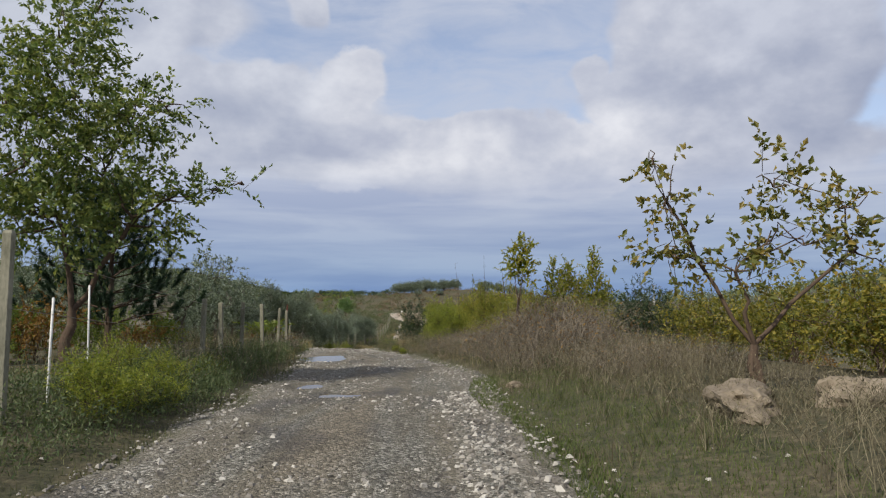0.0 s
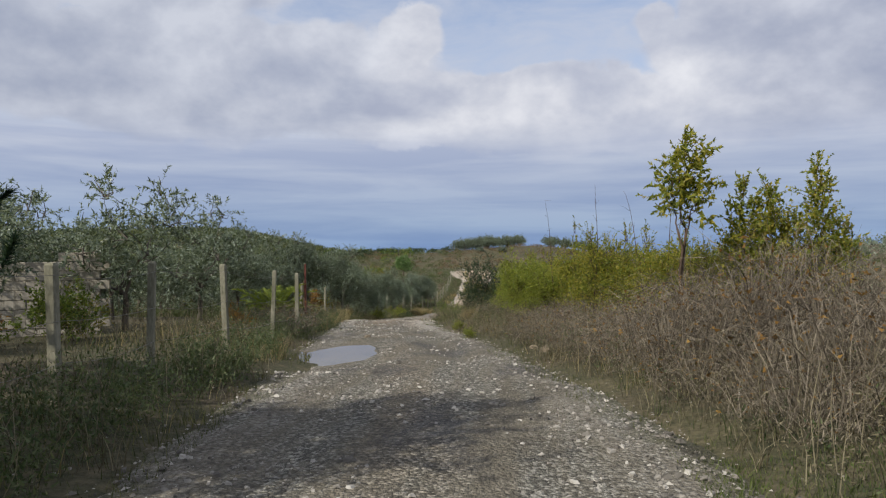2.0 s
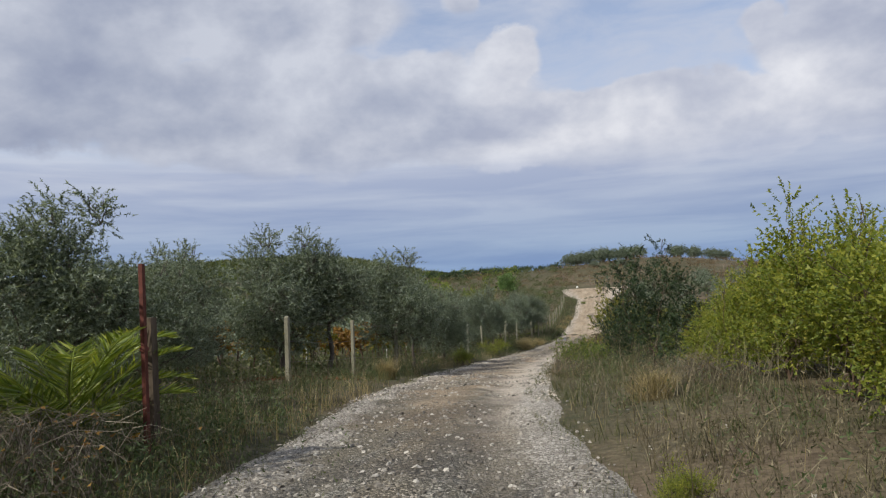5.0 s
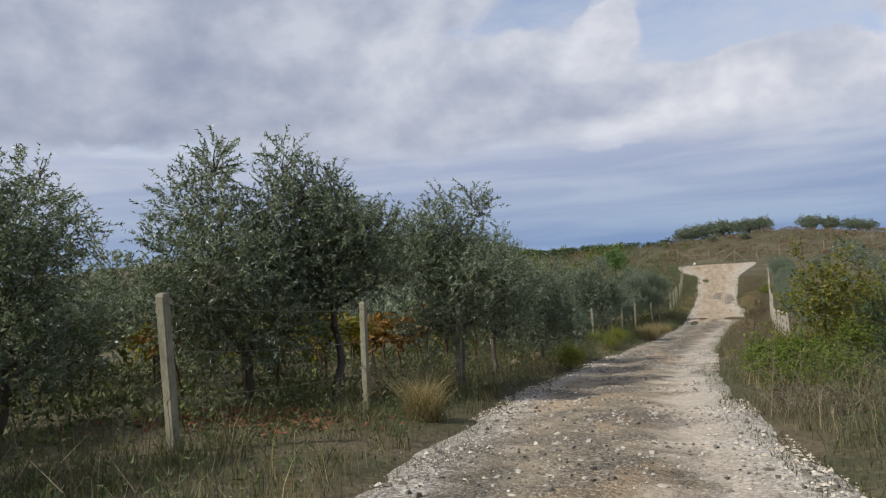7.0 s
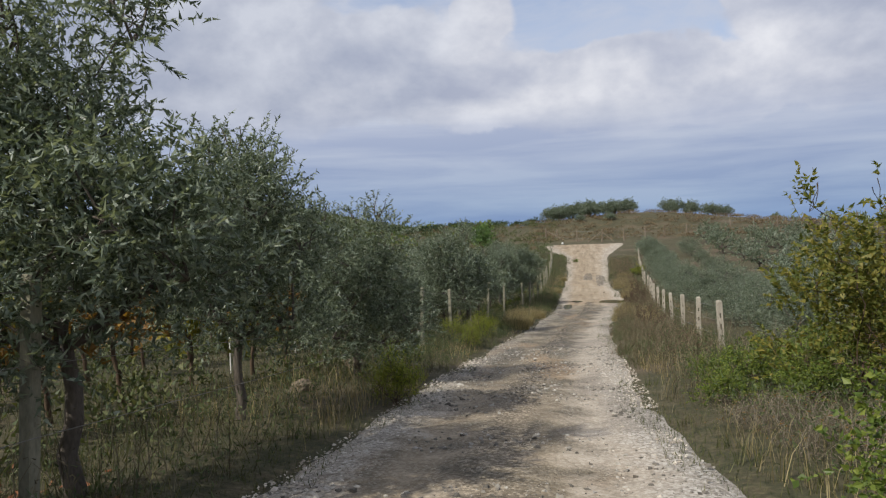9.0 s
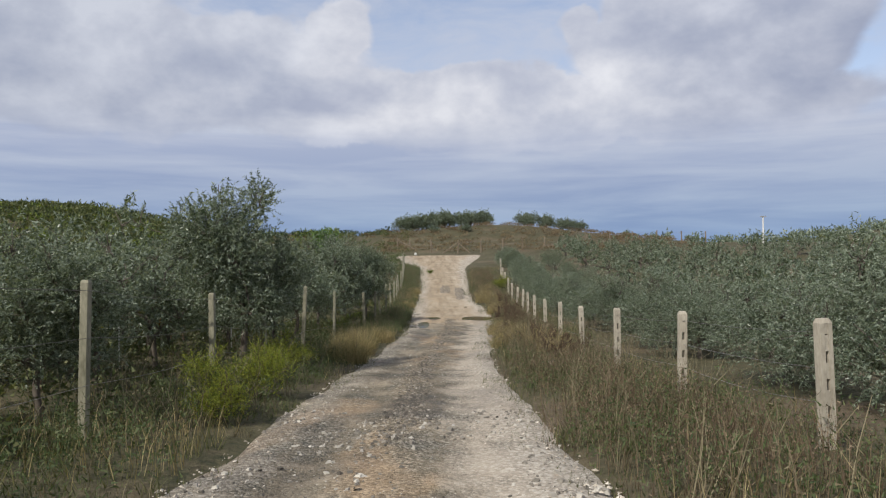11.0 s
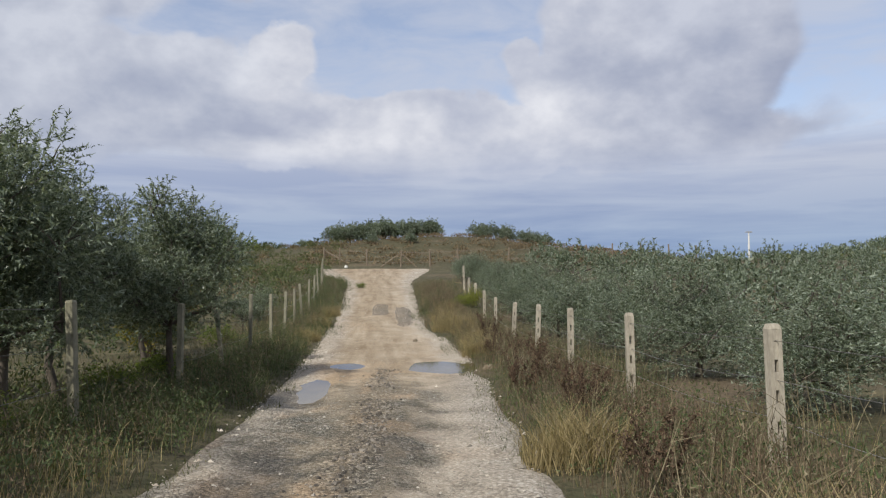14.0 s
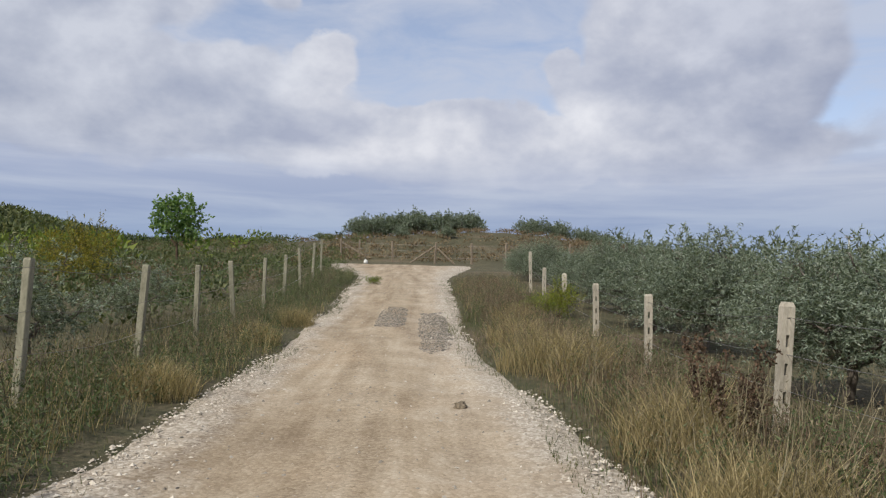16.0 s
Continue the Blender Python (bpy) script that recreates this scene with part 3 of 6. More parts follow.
def rough_noise(x, y, s):
    """Value noise, smooth, period 64 cells."""
    x, y = np.asarray(x, float) / s, np.asarray(y, float) / s
    i, j = np.floor(x).astype(int), np.floor(y).astype(int)
    u, v = x - i, y - j
    u, v = u * u * (3 - 2 * u), v * v * (3 - 2 * v)
    g = lambda a, b: _lattice[a % 64, b % 64]
    return (g(i, j) * (1 - u) + g(i + 1, j) * u) * (1 - v) + (g(i, j + 1) * (1 - u) + g(i + 1, j + 1) * u) * v - 0.5


def road_line(y):
    """Height of the road's middle, smoothed."""
    return sum(np.interp(np.asarray(y, float) + d, ROAD_Y, ROAD_Z) for d in (-2, -1, 0, 1, 2)) / 5


def edges(y):
    y = np.asarray(y, float)
    left = sum(np.interp(y + d, LEFT_Y, LEFT_X) for d in (-1.5, 0, 1.5)) / 3
    right = sum(np.interp(y + d, RIGHT_Y, RIGHT_X) for d in (-1.5, 0, 1.5)) / 3
    return left, right


def road_height(x, y):
    z = road_line(y) + 0.05 * rough_noise(x, y, 1.7) + 0.03 * rough_noise(x + 9, y, 0.45)
    left, right = edges(y)
    u = (x - left) / (right - left)
    z = z - 0.035 * (np.exp(-((u - 0.27) / 0.09) ** 2) + np.exp(-((u - 0.73) / 0.09) ** 2)) + 0.02
    for px, py, w, l in PUDDLES:
        r = np.sqrt(((x - px) / w) ** 2 + ((y - py) / l) ** 2) + 0.35 * rough_noise(x, y, 0.6)
        inside = smooth(2.2, 1.35, r)
        z = z * (1 - inside) + (float(road_line(py)) - 0.06 * smooth(1.15, 0.55, r) + 0.03 * rough_noise(x, y, 0.4) + 0.02 * rough_noise(x + 5, y, 0.9)) * inside
    return z


def ground_height(x, y):
    x, y = np.asarray(x, float), np.asarray(y, float)
    left, right = edges(y)
    dr, dl = np.maximum(x - right, 0), np.maximum(left - x, 0)
    z = road_line(y)
    off = np.minimum(dr + dl, 40)
    z = z + 0.10 * smooth(0, 1.2, dr + dl) + (0.12 * rough_noise(x, y, 1.3) + 0.25 * rough_noise(x, y, 6.0)) * smooth(0, 4, off)
    upper = 1 - smooth(44, 60, y)
    z = z + upper * (0.28 * smooth(0.5, 3, dr) - 3.6 * smooth(4.5, 30, dr) + 0.25 * smooth(0.5, 2.5, dl) * smooth(36, 30, y))
    z = z - (1 - upper) * smooth(0.5, 25, dr) * 0.9 * smooth(150, 120, y)
    # the hill with the olive grove, scrub knoll, and the wooded hills to either side
    z = z + 3.7 * np.exp(-((x - 1) / 24) ** 2) * smooth(147, 173, y) * smooth(260, 190, y)
    z = z + 1.9 * np.exp(-((x + 38) / 18) ** 2 - ((y - 195) / 22) ** 2)
    z = z + 7.6 * smooth(-42, -80, x) * smooth(-260, -140, x) * np.exp(-((y - 190) / 46) ** 2)
    z = z + 13.0 * np.exp(-((x - 200) / 58) ** 2 - ((y - 285) / 60) ** 2)
    far = np.sqrt(x ** 2 + (y - 90) ** 2)
    return z - 0.05 * np.maximum(far - 260, 0) * smooth(260, 420, far) * smooth(2600, 1200, far) - 55 * smooth(800, 2400, far)


def ground(x, y):
    return float(ground_height(x, y))


def spaced(stops):
    """Grid lines: stops are (from, to, step)."""
    out = []
    for a, b, s in stops:
        out += list(np.arange(a, b, s))
    return np.array(out + [stops[-1][1]])


gx = spaced([(-4000, -1000, 500), (-1000, -300, 70), (-300, -120, 15), (-120, -40, 4), (-40, -16, 1.5), (-16, 10, 0.5), (10, 40, 1.5), (40, 120, 4), (120, 300, 15), (300, 1000, 70), (1000, 4000, 500)])
gy = spaced([(-4000, -1000, 500), (-1000, -100, 90), (-100, -10, 6), (-10, 130, 0.6), (130, 200, 1.5), (200, 320, 6), (320, 1000, 50), (1000, 4000, 500)])
GX, GY = np.meshgrid(gx, gy)
GZ = ground_height(GX, GY)
le, re_ = edges(GY)
on_road = smooth(0.0, 0.35, GX - le) * smooth(0.0, 0.35, re_ - GX) * (GY < 141) * (GY > -38)
GZ = GZ - 0.14 * on_road
nx, ny = len(gx), len(gy)
ii, jj = np.meshgrid(np.arange(ny - 1), np.arange(nx - 1), indexing="ij")
quads = np.stack([ii * nx + jj, ii * nx + jj + 1, (ii + 1) * nx + jj + 1, (ii + 1) * nx + jj], -1).reshape(-1, 4)
land = mesh_object("ground", np.stack([GX, GY, GZ], -1).reshape(-1, 3), quads, M_GROUND, smooth=True)
tagged(land, "dry stony ground with patchy grass and bare soil", "ground", kind="structure")

# the road: a strip with ruts and hollows, ragged at both edges
ys, us = np.arange(-38, 142, 0.22), np.linspace(0, 1, 26)
YY, UU = np.meshgrid(ys, us, indexing="ij")
le, re_ = edges(YY)
ragged = 0.35 * rough_noise(YY, UU * 0 + 3, 0.9) + 0.25 * rough_noise(YY, UU * 0 + 8, 3.0)
XX = le + (re_ - le) * UU + np.where(UU < 0.5, -1, 1) * (np.abs(UU - 0.5) * 2) ** 4 * (0.25 + ragged)
ZZ = road_height(XX, YY) - 0.13 * (np.abs(UU - 0.5) * 2) ** 14
k = len(us)
ii, jj = np.meshgrid(np.arange(len(ys) - 1), np.arange(k - 1), indexing="ij")
quads = np.stack([ii * k + jj, ii * k + jj + 1, (ii + 1) * k + jj + 1, (ii + 1) * k + jj], -1).reshape(-1, 4)
road = mesh_object("road", np.stack([XX, YY, ZZ], -1).reshape(-1, 3), quads, M_ROAD, smooth=True)
road.data.attributes.new("across", "FLOAT", "POINT").data.foreach_set("value", UU.reshape(-1).astype(np.float32))
tagged(road, "rutted unpaved gravel track, grey above and chalky below", "road", kind="structure")

for px, py, w, l in PUDDLES:
    a = np.linspace(0, 2 * np.pi, 40, endpoint=False)
    ring = np.stack([px + np.cos(a) * w * 1.22, py + np.sin(a) * l * 1.22, np.full(40, float(road_line(py)) - 0.026)], -1)
    pool = mesh_object("puddle", np.vstack([[[px, py, ring[0, 2]]], ring]), np.array([[0, 1 + i, 1 + (i + 1) % 40] for i in range(40)]), M_WATER)
    tagged(pool, "shallow muddy rain puddle lying in the track", "puddle", "puddles on the track", "structure")

rng = np.random.default_rng(3)


def box(bm, x0, x1, y0, y1, z0, z1, taper=1.0):
    cx, cy = (x0 + x1) / 2, (y0 + y1) / 2
    vs = []
    for z, s in ((z0, 1.0), (z1, taper)):
        for x, y in ((x0, y0), (x1, y0), (x1, y1), (x0, y1)):
            vs.append(bm.verts.new((cx + (x - cx) * s, cy + (y - cy) * s, z)))
    for f in ((3, 2, 1, 0), (4, 5, 6, 7), (0, 1, 5, 4), (1, 2, 6, 5), (2, 3, 7, 6), (3, 0, 4, 7)):
        bm.faces.new([vs[i] for i in f])


# ---------------------------------------------------------------- fences


def slotted_post_mesh(h):
    """Concrete post with a row of upright slots through it and a chamfered head."""
    bm = bmesh.new()
    w, d, s = 0.115, 0.10, 0.017
    box(bm, -w / 2, -s, -d / 2, d / 2, -0.4, h)
    box(bm, s, w / 2, -d / 2, d / 2, -0.4, h)
    z = -0.4
    while z < h - 0.01:
        top = min(z + (0.18 if z > -0.3 else 0.45), h)
        box(bm, -s, s, -d / 2 + 0.004, d / 2 - 0.004, z, top)
        z = top + 0.13
    box(bm, -s, s, -d / 2 + 0.004, d / 2 - 0.004, h - 0.12, h)
    box(bm, -w / 2, w / 2, -d / 2, d / 2, h, h + 0.05, 0.72)
    me = bpy.data.meshes.new("post")
    bm.to_mesh(me)
    bm.free()
    me.materials.append(M_CONC)
    return me


def plain_post_mesh(h, w=0.10, mat=None):
    bm = bmesh.new()
    box(bm, -w / 2, w / 2, -w / 2, w / 2, -0.4, h)
    box(bm, -w / 2, w / 2, -w / 2, w / 2, h, h + 0.025, 0.75)
    for k in range(5):
        z = 0.3 + k * 0.27
        if z < h - 0.05:
            box(bm, -w * 0.12, w * 0.12, -w / 2 - 0.004, -w / 2 + 0.001, z, z + 0.03)
    bmesh.ops.bevel(bm, geom=[e for e in bm.edges if abs(e.verts[0].co.z - e.verts[1].co.z) > 1], offset=w * 0.09, segments=1, affect="EDGES")
    me = bpy.data.meshes.new("post")
    bm.to_mesh(me)
    bm.free()
    me.materials.append(mat or M_CONC)
    return me


def build_fence(name, posts, meshes, label, strands, seed, lean=2.0, fwd=0.0):
    """posts: (x, y, height). One fence: its posts and its wires."""
    rng = np.random.default_rng(seed)
    top = empty(name, posts[0][0], posts[0][1], ground(*posts[0][:2]), label, "fence")
    inv = top.matrix_world.inverted()
    heads = []
    for k, (x, y, h) in enumerate(posts):
        ob = new("post", meshes[k % len(meshes)])
        ob.parent = top
        nxt = posts[min(k + 1, len(posts) - 1)] if k < len(posts) - 1 else posts[k - 1]
        turn = math.degrees(math.atan2(nxt[1] - y, nxt[0] - x))
        gz = ground(x, y)
        m = pose(x, y, gz, rng.normal() * lean, rng.normal() * lean, turn + fwd + rng.normal() * 6) @ Matrix.Diagonal((1, 1, h / 1.45, 1))
        ob.matrix_basis = inv @ m
        heads.append([np.array(inv @ (m @ Vector((0, -0.055, z * 1.45)))) for z in strands])
    for s in range(len(strands)):
        tb = Tubes(3)
        strand = []
        for a, b in zip(heads[:-1], heads[1:]):
            a, b = a[s], b[s]
            t = np.linspace(0, 1, 5)[:, None]
            bay = a * (1 - t) + b * t
            bay[:, 2] -= (0.05 * 4 * t * (1 - t))[:, 0] * (0.5 + rng.random())
            strand += list(bay[:-1])
        strand.append(heads[-1][s])
        tb.add(np.array(strand), [0.0035] * len(strand), 3)
        v, f = tb.arrays()
        mesh_object("fence_wire", v, f, M_WIRE, top)
    return top


SLOT = [slotted_post_mesh(1.42)]
PLAIN = [plain_post_mesh(1.45, 0.095, M_OLDCONC), plain_post_mesh(1.45, 0.085, M_OLDCONC)]
right_y = [58.8, 62.8, 66.85, 70.64, 74.3, 78.29, 82.27, 86.26, 90.26, 94.27, 98.6, 102.45, 106.4, 110.5]
right_posts = [(float(np.interp(y, [58, 67, 74.3, 82.3, 90.3, 98.6, 110, 115], [-3.4, -3.24, -3.15, -2.88, -2.48, -2.23, -1.8, -1.57])), y, 0) for y in right_y]
right_top = [float(np.interp(y, [58, 66.85, 70.6, 78.3, 86.3, 94.3, 102.5, 110], [-2.0, -2.63, -2.88, -3.24, -3.46, -3.63, -3.61, -3.1])) for y in right_y]
right_posts = [(x, y, max(1.15, min(z - ground(x, y), 1.6))) for (x, y, _), z in zip(right_posts, right_top)]
build_fence("slotted_post_fence", right_posts + [(-1.57, 114.57, 1.6)], SLOT, "row of weathered concrete posts with slots and sagging wire", [0.35, 0.62, 0.9], 11, 1.6, 90.0)
build_fence("orchard_fence", [(-4.4, 7.0, 1.9), (-4.95, 14.15, 1.35), (-5.1, 15.8, 1.35), (-5.28, 17.9, 1.4), (-5.52, 20.85, 1.5), (-5.95, 24.3, 1.55), (-6.46, 27.7, 1.6)], PLAIN,
            "concrete posts with wire along an orchard edge", [0.3, 0.6, 0.93], 12, 1.2)
build_fence("grove_fence", [(-9.85, 38.95, 1.5), (-9.75, 42.5, 1.5), (-9.82, 46.21, 1.6), (-10.47, 59.71, 1.6), (-10.67, 64.34, 1.5), (-10.54, 67.3, 1.3), (-10.4, 70.5, 1.7), (-10.22, 74.6, 1.55), (-9.96, 80.9, 1.5)], PLAIN,
            "grey concrete posts with wire in front of olive trees", [0.35, 0.65, 0.95], 13, 2.0)
build_fence("field_fence", [(-9.94, 85.0, 1.5), (-9.94, 88.3, 1.6), (-9.93, 91.4, 1.6), (-9.93, 94.8, 1.5), (-9.93, 97.8, 1.45), (-9.92, 100.4, 1.4), (-9.92, 103.0, 1.4), (-9.95, 106.0, 1.4), (-10.0, 109.0, 1.4), (-10.1, 112.5, 1.5), (-10.3, 116.5, 1.6), (-10.6, 121.0, 1.8)], PLAIN,
            "grey concrete posts with thin wire beside a field", [0.35, 0.65, 0.95], 14, 2.2)

# rusty corner post with the grey timber stake beside it
corner = empty("corner_post", -7.15, 30.75, ground(-7.15, 30.75), "rusty red iron corner post standing in the verge", "post")
bm = bmesh.new()
box(bm, -0.022, 0.022, -0.022, 0.022, -0.4, 1.95)
box(bm, -0.03, 0.03, -0.03, 0.03, 1.1, 1.14)
part("post", bm, M_RUSTY, corner)
stake = empty("timber_stake", -7.2, 30.9, ground(-7.2, 30.9), "weathered dark timber stake beside a rusty post", "stake")
bm = bmesh.new()
box(bm, -0.06, 0.06, -0.05, 0.05, -0.3, 1.42, 0.9)
part("post", bm, M_DARKWOOD, stake)


def thin_stake(x, y, h, lean=0.0):
    ob = empty("vine_stake", x, y, ground(x, y), "thin pale painted stake standing in grass", "stake", "pale stakes")
    tb = Tubes(6)
    tb.add([(0, 0, -0.2), (lean * 0.5, 0, h * 0.5), (lean, 0, h), (lean, 0, h + 0.004)], [0.015, 0.015, 0.014, 0.001], 6)
    v, f = tb.arrays()
    mesh_object("rod", v, f, M_WHITE, ob, smooth=True)


for x, y, h, ln in [(-4.62, 8.2, 1.24, 0.03), (-5.4, 10.6, 1.35, -0.02), (-13.04, 54.64, 1.15, 0), (-12.58, 61.0, 1.0, 0.02), (-13.2, 58.0, 1.0, 0), (-13.0, 66.0, 1.1, 0), (-13.3, 47.0, 1.1, 0.05), (-12.2, 70.5, 1.1, -0.03)]:
    thin_stake(x, y, h, ln)

# paddock fence with braced gate posts on the hill's foot
paddock = empty("paddock_fence", -4.7, 144.7, ground(-4.7, 144.7), "timber paddock posts with diagonal braces and wire", "fence")
pinv = paddock.matrix_world.inverted()
line = [(-12.9, 150.0), (-11.2, 149.0), (-8.2, 146.6), (-4.7, 144.7), (-1.6, 145.6), (1.4, 146.8), (4.2, 148.2), (7.4, 149.6), (10.6, 151.0), (14, 152.4), (17.5, 153.6), (21, 154.8), (25, 156), (29, 157), (33, 158)]
pw = plain_post_mesh(1.75, 0.14, M_WOOD)
for x, y in line:
    ob = new("post", pw)
    ob.parent = paddock
    ob.matrix_basis = pinv @ pose(x, y, ground(x, y), rng.normal() * 2, rng.normal() * 2, rng.random() * 40)
for (x, y), dx in (((-12.9, 150.0), 2.6), ((-4.7, 144.7), -2.0), ((-4.7, 144.7), 1.6)):
    tb = Tubes(6)
    a, b = pinv @ Vector((x, y - 0.1, ground(x, y) + 1.45)), pinv @ Vector((x + dx, y - 0.3, ground(x + dx, y - 0.3) + 0.05))
    tb.add(wander(rng, np.array(a), np.array(b), 4, 0.01), [0.06] * 4, 6)
    v, f = tb.arrays()
    mesh_object("brace", v, f, M_WOOD, paddock)
for h in (0.5, 1.0, 1.5):
    tb = Tubes(3)
    pts = [np.array(pinv @ Vector((x, y - 0.08, ground(x, y) + h))) for x, y in line]
    tb.add(pts, [0.006] * len(pts), 3)
    v, f = tb.arrays()
    mesh_object("fence_wire", v, f, M_WIRE, paddock)

# lamp pole far off
lampp = empty("street_lamp", 51.3, 179.0, ground(51.3, 179.0), "slender white lamp pole far behind the orchard", "lamp")
tb = Tubes(8)
hp = 4.1 - ground(51.3, 179.0)
tb.add([(0, 0, -0.3), (0, 0, hp * 0.5), (0, 0, hp)], [0.16, 0.13, 0.10], 8)
v, f = tb.arrays()
lamp_pole = mesh_object("pole", v, f, M_WHITE, lampp)
bm = bmesh.new()
box(bm, -0.55, 0.55, -0.15, 0.15, hp - 0.02, hp + 0.14, 0.8)
part("lamp_head", bm, M_WIRE, lamp_pole, "flat grey lamp head")


def boulder(name, x, y, sx, sy, sz, seed, label, cat="rock", mat=None, sink=0.25):
    bm = bmesh.new()
    bmesh.ops.create_icosphere(bm, subdivisions=4, radius=1)
    for v in bm.verts:
        n = noise.fractal(v.co * 1.3 + Vector((seed, 0, 0)), 0.9, 2.0, 5)
        v.co = v.co * (1 + 0.32 * n)
        v.co.x, v.co.y, v.co.z = v.co.x * sx, v.co.y * sy, v.co.z * sz
    me = bpy.data.meshes.new(name)
    bm.to_mesh(me)
    bm.free()
    me.materials.append(mat or M_ROCK)
    ob = new(name, me)
    ob.matrix_world = pose(x, y, ground(x, y) + sz * (0.5 - sink), 0, 0, seed * 37)
    return tagged(ob, label, cat)


boulder("rock_outcrop", 3.3, 7.85, 0.98, 0.36, 0.24, 2.0, "pale eroded limestone outcrop on the bank", sink=0.32)
boulder("rock_outcrop", 4.35, 7.5, 0.45, 0.32, 0.26, 5.0, "low weathered limestone block beside dry grass", sink=0.45)
boulder("white_stone", -10.2, 143.2, 0.17, 0.17, 0.18, 7.0, "small whitewashed stone at the edge of the gravel", "stone", M_WHITE, 0.0)
for k, (x, y, s) in enumerate([(-5.37, 95.8, 0.07), (-4.4, 27.0, 0.09), (-0.1, 22.8, 0.10), (-0.3, 23.6, 0.08), (1.2, 12.5, 0.12), (-10.9, 55.6, 0.2), (-10.6, 52.4, 0.16), (-4.0, 88.6, 0.1)]):
    boulder("stone", x, y, s * 1.2, s, s * 0.8, 11.0 + k, "loose stone lying on the track's edge", "stone", None, 0.2)

# ---------------------------------------------------------------- trees


def olive(seed, h, r, shoots, leaves, length, width, trunk=0.8, tr=0.10, n=11, label="grey-green olive tree with a short forked trunk", group="olive trees", stems=1, low=0.7, spires=3, limbs=3):
    g = np.random.default_rng(seed)
    bl = dome(g, n, r, trunk * low, h, r * 0.42, spires)
    return plant("olive_tree", seed, bl, trunk, M_OLIVE, M_BARK, label, "tree", group, shoots, leaves, length, width, 0.33, 0.35, 0.3, tr * 1.35, stems, 0.25, twig=0.003, spread=0.8, side_limbs=limbs)


def olive_set(made, spots):
    first = True
    for k, (x, y, s, tall) in enumerate(spots):
        a = (k * 2.399) % 6.28
        if first:
            place(made, x, y, s, a, tall)
            first = False
        else:
            put(made, x, y, s, a, tall=tall)


g = np.random.default_rng(21)
hero_a = olive(31, 4.1, 1.6, 2900, 19, 0.072, 0.025, 0.95, 0.06, 17, low=0.5, spires=4)
hero_b = olive(32, 3.9, 1.45, 2700, 19, 0.072, 0.025, 1.2, 0.055, 15, low=0.8, spires=4)
hero_c = olive(38, 4.0, 1.4, 2500, 19, 0.072, 0.025, 1.75, 0.055, 14, "tall olive tree with a high crown over the fence", low=0.95, spires=4)
# the olive at (-13.0, 39.5) is added out of view to shade the ground
olive_set(hero_a, [(-12.0, 42.7, 0.95, 0.97), (-13.2, 37.2, 0.7, 0.95), (-13.0, 39.5, 0.85, 0.95), (-11.1, 36.2, 0.66, 0.95), (-10.2, 54.0, 0.82, 0.92)])
olive_set(hero_b, [(-10.05, 46.8, 0.95, 0.96), (-10.35, 50.1, 0.82, 1.12), (-12.0, 69.5, 0.66, 0.95), (-10.9, 66.9, 0.98, 1.0), (-11.9, 89.2, 0.98, 1.0), (-11.6, 75.4, 0.86, 0.98), (-11.3, 82.0, 1.02, 1.0), (-10.5, 86.4, 0.96, 1.0), (-10.4, 33.2, 0.84, 0.95), (-11.4, 60.6, 0.62, 0.9), (-12.4, 57.6, 0.6, 0.9), (-13.6, 34.0, 0.8, 0.95)])
olive_set(hero_c, [(-10.95, 43.7, 0.86, 1.0), (-11.6, 84.2, 0.95, 1.0)])
mid = olive(33, 3.1, 1.6, 600, 15, 0.10, 0.036, 0.85, 0.05, 10, "bushy grey-green olive tree in an orchard row", "orchard olives")
spots = [(-17.0, 41.2, 1.0, 0.95), (-17.6, 44.2, 1.0, 0.95), (-16.4, 37.4, 0.9, 0.95), (-18.4, 47.4, 1.05, 0.9), (-19.4, 50.4, 1.05, 0.9), (-20.6, 53.4, 1.05, 0.9), (-18.8, 57.0, 1.0, 0.9), (-21.0, 47.0, 1.1, 1.0), (-22.5, 56.5, 1.1, 1.0), (-13.9, 65.5, 0.95, 0.9), (-14.3, 75.6, 0.95, 0.9), (-13.6, 78.4, 0.85, 0.9), (-13.8, 84.8, 0.9, 0.9), (-16.6, 70.4, 1.05, 0.95), (-17.2, 75.4, 1.05, 0.95), (-17.4, 82.0, 1.0, 0.95), (-11.6, 23.4, 0.95, 1.0), (-11.5, 72.0, 0.86, 1.0), (-12.6, 66.6, 0.75, 1.0), (-13.8, 69.5, 1.1, 1.0), (-11.5, 78.8, 0.92, 1.0), (-11.3, 97.5, 0.55, 0.9), (-11.6, 102.0, 0.5, 0.9), (-12.6, 92.0, 0.6, 0.8), (-12.4, 64.0, 0.75, 1.0), (-9.6, 28.6, 1.02, 1.0), (-12.5, 29.0, 0.95, 1.0), (-9.2, 24.2, 0.98, 1.05), (-12.2, 24.4, 0.95, 1.0), (-15.2, 27.0, 1.05, 1.0), (-9.8, 19.8, 0.85, 1.0), (-13.0, 19.5, 1.0, 1.0),
         (-16.0, 22.0, 1.1, 1.0), (-17.5, 31.5, 1.1, 1.05), (-18.5, 37.0, 0.9, 0.95), (-20.5, 44.0, 0.9, 0.95), (-14.5, 72.0, 1.0, 1.0), (-15.0, 79.0, 1.0, 1.0), (-15.5, 64.0, 1.0, 1.0), (-18.0, 26.0, 1.1, 1.1), (-20.5, 33.0, 1.2, 1.1)]
olive_set(mid, spots)
right_low = olive(37, 2.4, 1.5, 2300, 18, 0.056, 0.019, 0.5, 0.05, 13, "bushy silver-green olive tree behind a wire fence", "fenced olives", 1, 0.4, 5)
